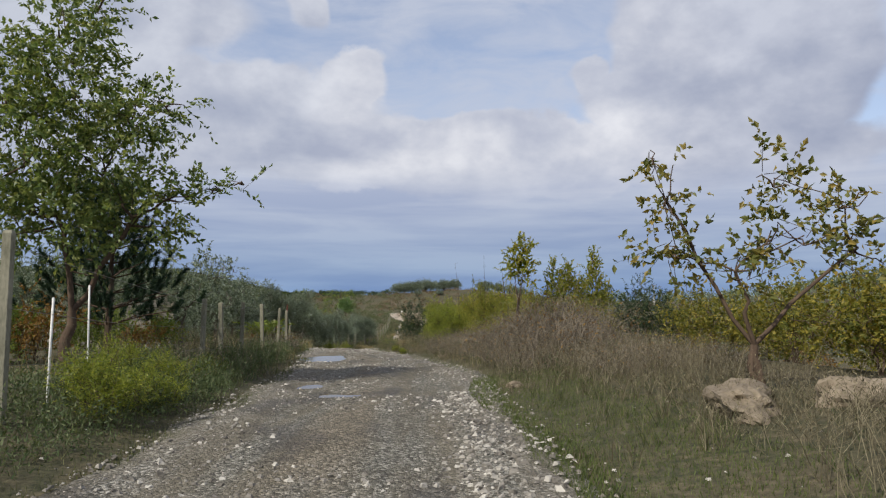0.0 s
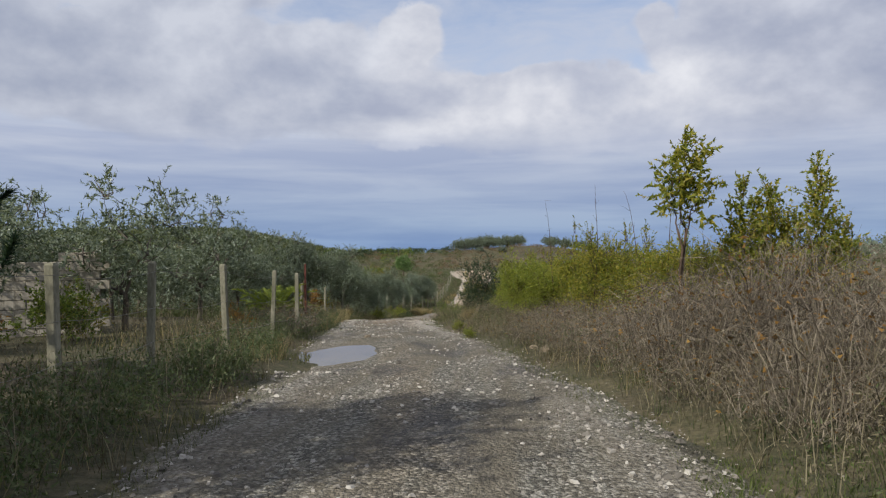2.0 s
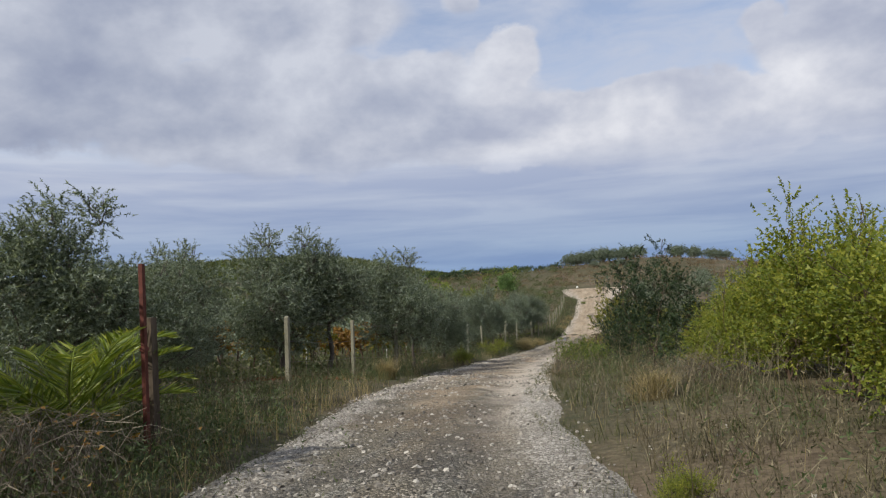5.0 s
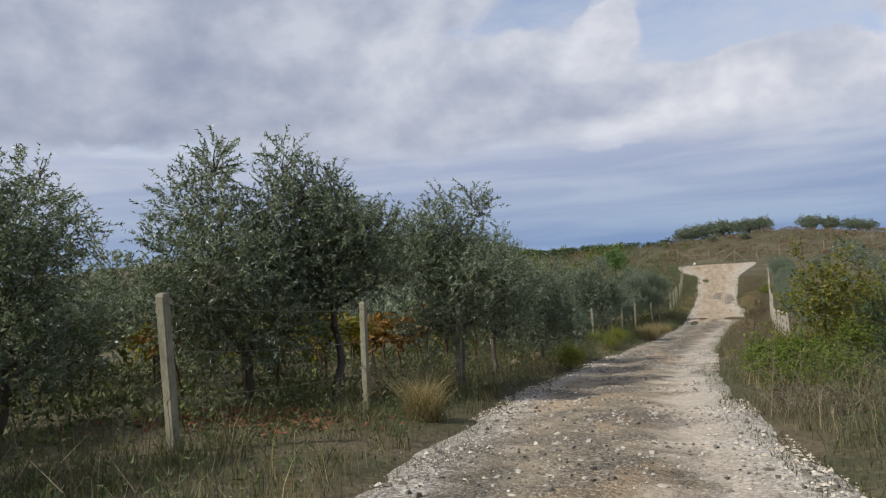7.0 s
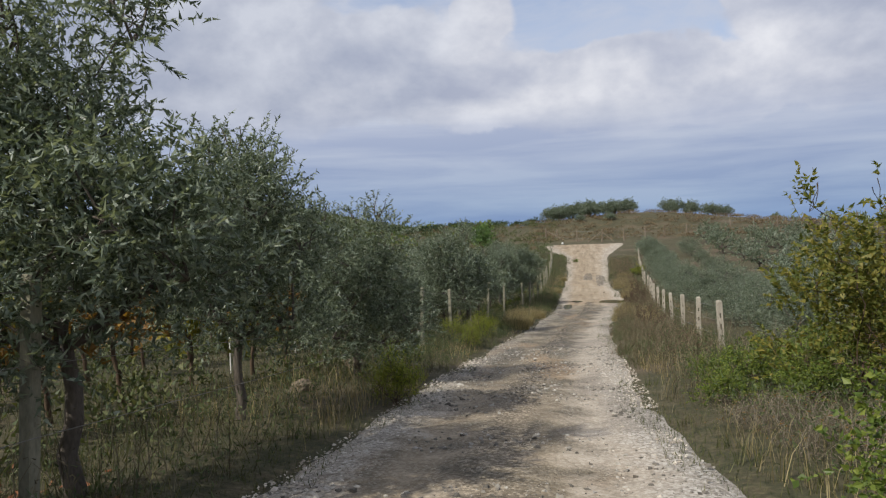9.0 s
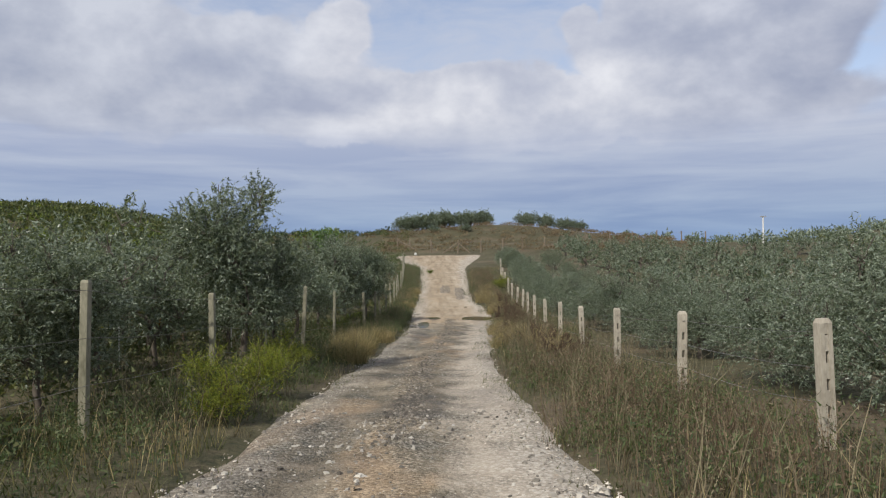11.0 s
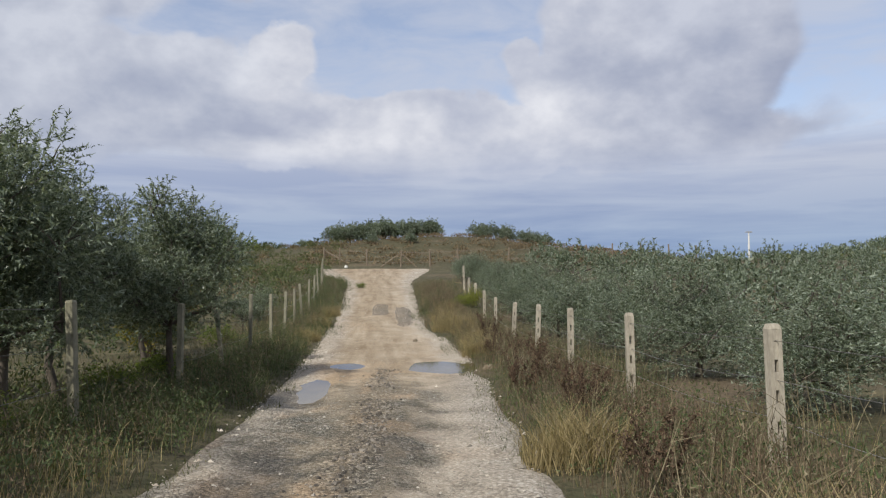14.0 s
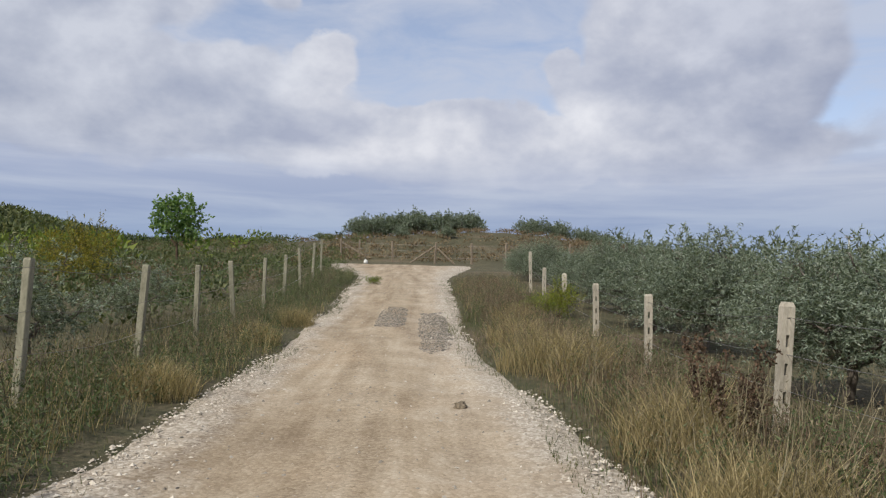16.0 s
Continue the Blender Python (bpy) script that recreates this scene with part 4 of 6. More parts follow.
right_mid = olive(34, 2.35, 1.55, 2600, 18, 0.058, 0.02, 0.65, 0.06, 12, "low spreading olive tree behind a wire fence", "fenced olives", 1, 0.8, 4, 1)
spots = [(-1.1 + 0.5 * g.random() + 0.016 * (y - 60), y + g.normal() * 0.4, 0.82 + 0.22 * g.random(), (0.86 if y < 76 else 0.80 if y < 88 else 0.86) + 0.12 * g.random()) for y in np.arange(61.5, 131, 3.9)]
olive_set(right_low, [s for s in spots if s[1] < 90])
olive_set(right_mid, [s for s in spots if s[1] >= 90])
for y in np.arange(62, 128, 4.6):
    put(mid, 3.9 + 0.6 * g.random(), y + g.normal() * 0.6, 0.62 + 0.12 * g.random(), y, tall=0.76 + 0.1 * g.random(), label="bushy olive tree in the fenced orchard")
far_mid = olive(35, 2.2, 1.7, 150, 11, 0.2, 0.075, 0.5, 0.08, 8, "rounded grey-green olive tree in a distant row", "distant olives", spires=2, limbs=0)
spots = [(x + g.normal() * 0.7, y + g.normal() * 0.7, 0.85 + 0.3 * g.random(), 0.9 + 0.2 * g.random()) for x in np.arange(8.5, 44, 5.6) for y in np.arange(66, 142, 6.6)]
spots += [(-16 - 5 * g.random(), 86 + 4.0 * k, 0.55 + 0.3 * g.random(), 0.8) for k in range(5)]
olive_set(far_mid, spots)
hill_olive = olive(36, 2.95, 2.1, 620, 11, 0.19, 0.085, 0.8, 0.12, 12, "dense dark olive tree on the hilltop", "hilltop olives", low=0.3, limbs=0, spires=1)
spots = [(x + g.normal() * 0.5, 168 + 5 * g.random() + 0.15 * abs(x), 0.85 + 0.25 * g.random(), 1.0) for x in np.arange(-13.8, 1.2, 1.9)]
spots += [(x + g.normal() * 0.5, 175 + 4 * g.random(), 0.95 + 0.2 * g.random(), 1.0) for x in np.arange(-12.5, 1.0, 2.6)]
spots += [(x + g.normal() * 0.4, 172 + 5 * g.random(), 0.98 - 0.015 * (x - 6), 1.0) for x in np.arange(7.6, 19, 1.7)]
spots += [(27.5, 182.5, 0.7, 0.9), (33.0, 183.3, 0.62, 0.9), (39.0, 182.0, 0.5, 1.0), (-17.4, 168, 0.4, 0.9), (-3, 163, 0.6, 0.8), (-8, 164, 0.55, 0.9)]
olive_set(hill_olive, spots)


def at_spot(ob, x, y, size=1.0, turn=0.0, tall=1.0):
    place(ob, x, y, size, turn, tall)
    return ob


# pear tree over the verge, with long level boughs reaching towards the track
g = np.random.default_rng(41)
bl = [(-0.3, 0, 2.6, 1.0, 0.9, 0.6), (0.9, 0.2, 2.6, 0.8, 0.7, 0.5), (1.6, 0.2, 2.95, 0.5, 0.35, 0.22), (2.25, 0.25, 3.1, 0.4, 0.18, 0.12), (2.75, 0.2, 3.2, 0.28, 0.1, 0.07), (0.3, 0.3, 3.6, 1.1, 1.0, 0.9), (-0.7, -0.3, 3.7, 1.0, 1.0, 1.0), (-0.2, 0.2, 4.8, 0.9, 0.9, 0.9),
      (0.9, 0, 4.3, 0.6, 0.5, 0.5), (1.5, 0, 4.55, 0.4, 0.3, 0.25), (-0.3, 0, 5.8, 0.7, 0.7, 0.9), (-1.2, 0.3, 2.8, 0.8, 0.8, 0.7), (0.4, -0.2, 6.3, 0.35, 0.35, 0.6), (-1.3, 0, 4.7, 0.8, 0.8, 0.9)]
at_spot(plant("pear_tree", 41, bl, 1.0, M_PEAR, M_TWIG, "tall pear tree with glossy green drooping leaves", "tree", "", 1400, 14, 0.10, 0.052, 0.5, 0.3, 0.5, 0.09, 1, 0.3, spread=0.55, twig=0.004, broad=True), -6.3, 11.7)
# thin tree with sparse yellowing leaves on the bank
bl = [(-0.95, 0.2, 1.75, 0.5, 0.45, 0.4), (-1.1, 0.2, 2.4, 0.28, 0.25, 0.5), (-0.3, 0, 1.45, 0.4, 0.4, 0.35), (0.2, 0, 2.6, 0.35, 0.3, 0.4), (0.6, 0.1, 1.9, 0.45, 0.45, 0.4), (1.0, 0, 2.3, 0.4, 0.3, 0.25), (0.15, 0, 1.95, 0.3, 0.3, 0.4), (1.25, 0.1, 1.75, 0.35, 0.3, 0.25), (-1.25, 0.1, 2.85, 0.12, 0.12, 0.2)]
at_spot(plant("young_tree", 42, bl, 0.55, M_SPARSE, M_TWIG, "thin crooked young tree with sparse yellowing leaves", "tree", "", 140, 10, 0.10, 0.055, 0.4, 0.35, 0.5, 0.05, 2, 0.2, spread=0.55, base_spread=0.03, broad=True), 3.85, 8.6)
# lone young tree in the field
bl = [(0, 0, 2.5, 1.1, 1.1, 0.9), (-0.5, 0, 2.0, 0.7, 0.7, 0.6), (0.6, 0, 2.2, 0.7, 0.7, 0.6), (0.1, 0.1, 3.3, 0.6, 0.6, 0.5), (-0.6, 0, 3.0, 0.5, 0.5, 0.5), (0.9, 0, 3.0, 0.4, 0.4, 0.5)]
at_spot(plant("mulberry_tree", 43, bl, 1.1, M_MULBERRY, M_TWIG, "young broadleaf tree with a dense green crown", "tree", "", 260, 12, 0.17, 0.12, 0.5, 0.5, 0.2, 0.07, 1, 0.3, broad=True), -19.0, 125.5)
# lollipop tree with a bare stem and the leafy columns next to it
bl = [(0, 0, 2.75, 0.40, 0.40, 0.55), (0.18, 0, 2.3, 0.34, 0.34, 0.4), (-0.2, 0, 2.55, 0.3, 0.3, 0.4), (0.05, 0, 3.15, 0.25, 0.25, 0.3)]
at_spot(plant("pollard_tree", 44, bl, 1.9, M_AUTUMN, M_TWIG, "slender tree with bare stems and a small turning crown", "tree", "", 170, 12, 0.085, 0.05, 0.3, 0.45, 0.3, 0.022, 3, 0.1, base_spread=0.05), 2.15, 21.5)
bl = [(-0.95, 0, 1.9, 0.28, 0.28, 1.05), (-0.45, 0, 1.9, 0.32, 0.32, 1.0), (0.05, 0.2, 1.7, 0.34, 0.34, 0.8), (0.55, 0, 2.2, 0.26, 0.26, 1.1), (0.9, 0, 1.6, 0.3, 0.3, 0.7), (-0.2, 0, 1.1, 0.8, 0.5, 0.6), (-0.95, 0, 2.9, 0.1, 0.1, 0.35), (0.55, 0, 3.2, 0.1, 0.1, 0.4), (-0.4, 0, 2.8, 0.12, 0.12, 0.3)]
at_spot(plant("tall_shrub", 45, bl, 0.5, M_AUTUMN, M_TWIG, "upright leafy shrub with several tapering columns", "shrub", "", 1350, 14, 0.07, 0.048, 0.32, 0.6, 0.1, 0.03, 4, 0.2, ("branchwork", "foliage")), 4.05, 22.0, 0.84)

# pine: whorls of needle tufts
g = np.random.default_rng(46)
pine = empty("pine_tree", -7.5, 15.4, ground(-7.5, 15.4), "dark young pine with thick upturned needle tufts", "tree")
tb, nb, nw = Tubes(6), [], []
tb.add(wander(g, (0, 0, -0.2), (0.1, 0, 3.6), 8, 0.02), np.linspace(0.09, 0.02, 8), 8)
for lev in range(9):
    z = 0.7 + lev * 0.34
    for q in range(6):
        a, ln = q * 1.047 + lev * 0.5 + g.normal() * 0.15, (1.75 - lev * 0.16) * (0.8 + 0.3 * g.random())
        end = np.array([math.cos(a) * ln, math.sin(a) * ln, z + 0.25 * ln])
        pts = wander(g, (0, 0, z), end, 5, 0.03)
        tb.add(pts, np.linspace(0.022, 0.006, 5), 4)
        for t in np.linspace(0.35, 1, 5):
            c = np.array([0, 0, z]) * (1 - t) + end * t + g.normal(size=3) * 0.08
            tip = unit(np.array([math.cos(a) * 0.5, math.sin(a) * 0.5, 1.0]) + g.normal(size=3) * 0.25)
            m = 170
            s = g.random(m)[:, None] * 0.32
            nb.append(c + tip * s)
            nw.append(tip * 0.9 + g.normal(size=(m, 3)) * 0.55)
v, f = tb.arrays()
mesh_object("trunk", v, f, M_TWIG, pine, smooth=True)
v, f = leaf_arrays(np.concatenate(nb), np.concatenate(nw), 0.14, 0.018, g, 0.0)
mesh_object("needle_mass", v, f, M_PINE, pine)

# ---------------------------------------------------------------- shrubs


def shrub(name, seed, h, r, leaf, label, shoots=220, leaves=12, length=0.06, width=0.035, n=8, group="", rise=0.45, sl=0.35, inner=0.3, bark=None, squash=1.0, broad=False):
    gg = np.random.default_rng(seed)
    bl = dome(gg, n, r, h * 0.03, h, r * 0.42, 2)
    return plant(name, seed, bl, h * 0.16, leaf, bark or M_TWIG, label, "shrub", group, shoots, leaves, length, width, sl, rise, 0.1, 0.018, 5, inner, ("branchwork", "foliage"), twig=0.004, broad=broad)


hedge = shrub("hedge_shrub", 51, 2.6, 1.2, M_AUTUMN, "dense yellowing green shrub in a wild hedge", 1400, 13, 0.052, 0.034, 16, "wild hedge", 0.6)
g = np.random.default_rng(52)
spots = [(1.7, 26.6, 0.88, 0.92), (1.2, 28.4, 0.9, 0.92), (0.9, 30.4, 0.88, 0.92), (0.6, 32.3, 0.85, 0.92), (0.5, 34.4, 0.88, 0.95), (0.3, 36.4, 0.88, 0.95), (0.1, 38.4, 0.9, 0.9), (0.0, 40.6, 0.9, 0.9), (-0.3, 42.6, 0.9, 0.85), (2.5, 29.6, 1.0, 0.8), (2.1, 33.0, 1.0, 0.85), (1.8, 36.4, 1.0, 0.9), (3.4, 27.0, 1.0, 0.8), (2.2, 39.6, 1.0, 0.9), (3.2, 22.6, 0.8, 0.9), (2.6, 24.6, 0.9, 0.95), (3.8, 24.6, 0.9, 0.95)]
place(hedge, *spots[0][:3], 0.3, spots[0][3])
for k, (x, y, s, t) in enumerate(spots[1:]):
    put(hedge, x, y, s, k * 2.4, tall=t)
lime = shrub("hedge_shrub", 53, 2.3, 1.1, M_LIME, "bright yellow-green shrub lit by the sun", 1200, 14, 0.052, 0.035, 13, "sunlit shrubs", 0.55)
spots = [(-0.3, 33.2, 0.88, 0.92), (-0.5, 35.2, 0.86, 0.9), (-0.75, 37.3, 0.82, 0.9), (-0.15, 31.4, 0.88, 0.92), (0.25, 29.6, 0.85, 0.88), (-1.0, 39.2, 0.72, 0.8)]
place(lime, *spots[0][:3], 0.3, spots[0][3])
for k, (x, y, s, t) in enumerate(spots[1:]):
    put(lime, x, y, s, k * 2.1 + 1, tall=t)
# spires of leafy shoots and bare dead stems standing out of the hedge
spire = plant("leafy_shoot", 54, [(0, 0, 2.3, 0.16, 0.16, 0.55), (0.05, 0, 1.6, 0.25, 0.25, 0.5), (0, 0.05, 2.95, 0.07, 0.07, 0.3)], 0.9, M_AUTUMN, M_TWIG, "tall thin leafy shoot rising from a hedge", "shrub", "hedge shoots", 70, 10, 0.06, 0.04, 0.22, 0.7, 0.0, 0.014, 1, 0.0, ("branchwork", "foliage"))
for k, (x, y, s) in enumerate([(0.92, 28.25, 0.84), (1.23, 26.81, 0.85), (0.6, 39.63, 1.0), (0.6, 30.5, 0.82), (1.9, 25.9, 0.85), (0.1, 36.5, 0.86), (1.6, 27.6, 0.8), (0.0, 33.6, 0.8), (2.2, 25.0, 0.84), (0.75, 31.8, 0.8)]):
    place(spire, x, y, s) if k == 0 else put(spire, x, y, s, k * 1.7)


def dead_stem(x, y, h, lx, seed):
    gg = np.random.default_rng(seed)
    ob = empty("dead_stem", x, y, ground(x, y), "bare dead stem with a few side twigs", "plant", "bare stems")
    tb = Tubes(4)
    pts = wander(gg, (0, 0, -0.1), (lx, 0.1, h), 9, 0.02)
    tb.add(pts, np.linspace(0.014, 0.003, 9), 4)
    for q in range(9):
        p = pts[4 + q % 5]
        tb.add([p, p + gg.normal(size=3) * (0.1, 0.1, 0.05) + (0, 0, 0.09)], [0.004, 0.0015], 3)
    v, f = tb.arrays()
    mesh_object("stalk", v, f, M_TWIG, ob)


for k, (x, y, h, lx) in enumerate([(0.5, 29.0, 3.35, -0.3), (1.25, 26.6, 3.4, 0.05), (2.3, 25.2, 3.0, -0.5), (2.4, 24.6, 3.2, 0.3), (2.7, 24.8, 2.6, 0.2)]):
    dead_stem(x, y, h, lx, 60 + k)

dark = shrub("juniper_shrub", 55, 2.3, 1.15, M_DARK, "dark green spiky evergreen shrub beside the track", 800, 18, 0.07, 0.022, 12, "", 0.5, 0.3)
place(dark, -2.0, 41.2, 1.05)
put(dark, -2.7, 44.2, 0.55, 2.0, label="small dark evergreen shrub beside the track")
put(dark, 5.0, 17.5, 0.7, 1.0, label="dark evergreen shrub behind brambles")

yellow = shrub("yellow_shrub", 56, 1.7, 1.2, M_YELLOW, "mustard-yellow autumn shrub on the slope", 330, 12, 0.07, 0.045, 9, "yellow shrubs", 0.5)
g = np.random.default_rng(57)
spots = [(5.6, 15.0, 0.9, 0.9), (6.6, 13.4, 1.1, 1.0), (7.0, 11.4, 1.2, 1.05), (6.9, 9.2, 1.1, 1.0), (8.6, 9.6, 1.3, 1.1), (8.2, 12.4, 1.3, 1.1), (7.2, 16.6, 1.0, 0.9), (9.0, 14.0, 1.2, 1.0), (8.8, 18.5, 1.2, 1.0), (6.4, 19.5, 1.0, 1.0), (11.5, 16.5, 1.3, 1.0), (7.0, 22.5, 1.1, 1.0), (10.0, 22.0, 1.3, 1.0), (13.5, 21.0, 1.4, 1.0), (5.6, 25.0, 1.0, 1.0), (-12.6, 91.6, 1.0, 1.25), (-13.6, 94.5, 0.8, 0.9), (-14.0, 97.5, 0.9, 0.8), (12.0, 12.0, 1.3, 1.0), (14.5, 15.5, 1.4, 1.0), (-8.9, 21.8, 0.55, 1.1), (-17.5, 112, 1.0, 0.8), (-20, 116, 1.2, 0.8), (-20.6, 119.5, 1.1, 1.4), (-22.5, 121, 1.2, 1.2)]
place(yellow, *spots[0][:3], 0.3, spots[0][3])
for k, (x, y, s, t) in enumerate(spots[1:]):
    put(yellow, x, y, s, k * 2.4, tall=t)
rusty = shrub("autumn_shrub", 58, 1.4, 1.0, M_RUST, "rust-coloured autumn shrub with thinning leaves", 240, 12, 0.07, 0.045, 8, "rust shrubs")
spots = [(-8.0, 13.6, 0.8, 1.0), (-7.6, 17.4, 0.7, 0.9), (-6.9, 24.6, 0.5, 0.9), (9.5, 27.0, 1.2, 1.0), (13.0, 26.0, 1.3, 1.0), (-14.6, 101.0, 1.0, 0.9), (-17.5, 104.5, 1.2, 0.9), (-1.1, 55.4, 0.7, 1.2), (0.2, 57.5, 0.9, 1.2)]
place(rusty, *spots[0][:3], 0.3, spots[0][3])
for k, (x, y, s, t) in enumerate(spots[1:]):
    put(rusty, x, y, s, k * 2.4, tall=t)
leafy = shrub("green_shrub", 59, 1.6, 1.1, M_GREEN, "leafy green wild shrub on the verge", 300, 11, 0.085, 0.06, 9, "green shrubs", 0.4, broad=True)
spots = [(-4.15, 46.6, 0.6, 0.9), (-3.6, 45.6, 0.7, 0.9), (-3.6, 47.8, 0.75, 0.9), (-4.55, 51.8, 0.55, 0.9), (-4.0, 52.8, 0.75, 0.9), (-4.4, 54.0, 0.5, 0.85), (-3.6, 51.4, 0.7, 0.85), (-3.2, 53.0, 0.8, 0.9), (-2.5, 50.9, 1.0, 1.0), (-2.3, 54.2, 0.95, 1.0), (-3.8, 55.4, 0.5, 0.8), (-1.6, 49.6, 1.0, 1.0), (-1.3, 52.8, 1.05, 1.1), (-3.0, 56.4, 0.7, 0.8), (-10.9, 84.3, 0.8, 0.75), (-10.8, 86.6, 0.85, 0.7), (-11.0, 80.6, 0.8, 0.6), (-3.3, 47.6, 0.7, 0.8), (-2.0, 47.6, 0.9, 0.9), (-1.9, 57.2, 0.8, 0.8), (0.2, 50.5, 1.2, 1.1), (0.4, 47.0, 1.1, 1.1), (-8.5, 16.4, 1.0, 1.2), (-8.9, 18.8, 1.0, 1.25), (-8.8, 21.2, 1.0, 1.2), (-8.6, 13.2, 1.0, 1.2), (-9.4, 15.4, 1.1, 1.2), (-9.6, 11.5, 1.0, 1.1), (-2.7, 107.0, 0.75, 0.7), (-10.3, 57.0, 0.6, 0.7), (-7.9, 118.5, 0.6, 0.6), (-11.4, 94.4, 0.8, 0.8)]
place(leafy, *spots[0][:3], 0.3, spots[0][3])
for k, (x, y, s, t) in enumerate(spots[1:]):
    put(leafy, x, y, s, k * 2.4, tall=t)
tallbush = shrub("tall_shrub", 61, 3.1, 1.2, M_BRONZE, "tall bronze-green shrub leaning over the verge", 560, 13, 0.085, 0.055, 12, "tall verge shrubs", 0.5)
place(tallbush, -2.95, 51.7, 0.85, 0.0, 0.88)
put(tallbush, -1.6, 53.6, 0.95, 2.0, tall=0.85)
broom = shrub("broom_bush", 62, 1.1, 0.75, M_LIME, "low bright green feathery bush in the verge", 520, 16, 0.05, 0.018, 8, "feathery bushes", 0.75, 0.4)
spots = [(-3.85, 7.9, 0.72, 0.85), (-4.3, 8.9, 0.8, 0.9), (-3.7, 8.9, 0.75, 0.85), (-4.1, 9.9, 0.8, 0.9), (-4.5, 11.2, 0.7, 0.85), (-4.9, 10.4, 0.8, 0.9), (-4.3, 12.2, 0.6, 0.8), (-8.95, 51.9, 0.7, 1.3), (-9.6, 63.2, 0.9, 1.0), (-10.2, 62.8, 0.9, 0.9), (-9.9, 64.8, 0.8, 0.9), (-9.5, 61.0, 0.7, 0.9), (-9.9, 66.5, 0.9, 0.9), (-2.2, 106.0, 1.1, 1.0), (-1.8, 27.0, 0.35, 1.0), (-2.3, 30.0, 0.4, 1.0), (-4.4, 13.2, 0.5, 0.9)]
place(broom, *spots[0][:3], 0.3, spots[0][3])
for k, (x, y, s, t) in enumerate(spots[1:]):
    put(broom, x, y, s, k * 2.4, tall=t)


def bramble_thicket(seed, r, h, n, label, leafy_bits=250):
    """A heap of arching bare canes with a few leaves left on them."""
    gg = np.random.default_rng(seed)
    top = empty("bramble_thicket", 0, 0, 0, label, "shrub", "bramble thickets")
    tb = Tubes(3)
    pts_all = []
    for _ in range(n):
        a, q = gg.random() * 6.28, r * math.sqrt(gg.random())
        s = np.array([q * math.cos(a), q * math.sin(a), 0])
        b, ln = gg.random() * 6.28, (0.2 + 0.85 * gg.random() ** 1.5) * r * 0.8
        hh = h * (0.35 + 0.75 * gg.random()) * (1 - 0.4 * (q / r) ** 2)
        t = np.linspace(0, 1, 5)[:, None]
        line_ = s + np.array([math.cos(b), math.sin(b), 0]) * ln * t + np.array([0, 0, 1]) * hh * (1 - (1 - t * 1.35) ** 2).clip(-0.2) + np.cumsum(gg.normal(size=(5, 3)) * 0.03, 0)
        rad = 0.0028 + 0.0055 * gg.random() ** 3
        tb.add(line_, np.linspace(rad, rad * 0.4, 5), 3)
        pts_all.append(line_[2:])
        for _ in range(3):
            p = line_[int(gg.integers(1, 5))]
            tb.add([p, p + gg.normal(size=3) * 0.15 + (0, 0, 0.06)], [rad * 0.5, rad * 0.25], 3)
    v, f = tb.arrays()
    mesh_object("cane_tangle", v, f, M_STEM, top)
    p = np.concatenate(pts_all)
    p = p[gg.integers(0, len(p), leafy_bits)]
    v, f = leaf_arrays(p, gg.normal(size=(leafy_bits, 3)), 0.06, 0.04, gg)
    mesh_object("foliage", v, f, M_RUST, top)
    return top


br = bramble_thicket(71, 1.25, 1.35, 420, "tangled heap of bare reddish-brown bramble canes")
g = np.random.default_rng(72)
spots = [(2.6, 15.8, 1.0, 0.85), (-3.9, 48.9, 0.55, 0.6), (-4.2, 50.4, 0.5, 0.5), (-3.9, 43.6, 0.55, 0.55), (1.7, 17.3, 0.75, 0.6), (1.5, 19.0, 0.75, 0.6), (1.0, 20.6, 0.65, 0.5), (0.8, 22.2, 0.65, 0.5), (2.0, 15.6, 0.7, 0.55), (0.1, 25.6, 0.6, 0.5), (3.2, 11.9, 0.7, 0.55), (3.0, 18.6, 1.0, 1.3), (3.4, 17.4, 1.1, 1.0), (2.2, 18.4, 1.0, 0.95), (3.1, 19.8, 1.1, 1.2), (4.1, 15.2, 0.9, 0.6), (1.5, 20.8, 0.9, 0.65), (1.0, 22.6, 0.9, 0.55), (2.6, 22.2, 1.0, 1.1), (0.3, 24.6, 0.9, 0.5), (1.7, 24.6, 1.0, 0.6), (1.9, 20.0, 0.9, 1.0), (0.4, 26.8, 0.85, 0.5), (0.2, 28.8, 0.7, 0.5), (3.6, 13.6, 0.8, 0.5), (4.8, 13.2, 0.7, 0.5), (-1.45, 36.2, 0.6, 0.5), (-6.7, 26.6, 0.8, 0.65), (-7.3, 28.9, 0.85, 0.7), (-6.4, 23.2, 0.6, 0.6), (0.6, 27.4, 0.9, 0.7), (-3.2, 85.5, 0.6, 0.55), (-3.7, 74.5, 0.55, 0.5), (-3.4, 83.0, 0.5, 0.5), (-3.1, 88.0, 0.5, 0.5)]
place(br, *spots[0][:3], 0.3, spots[0][3])
for k, (x, y, s, t) in enumerate(spots[1:]):
    put(br, x, y, s, k * 2.4, tall=t)

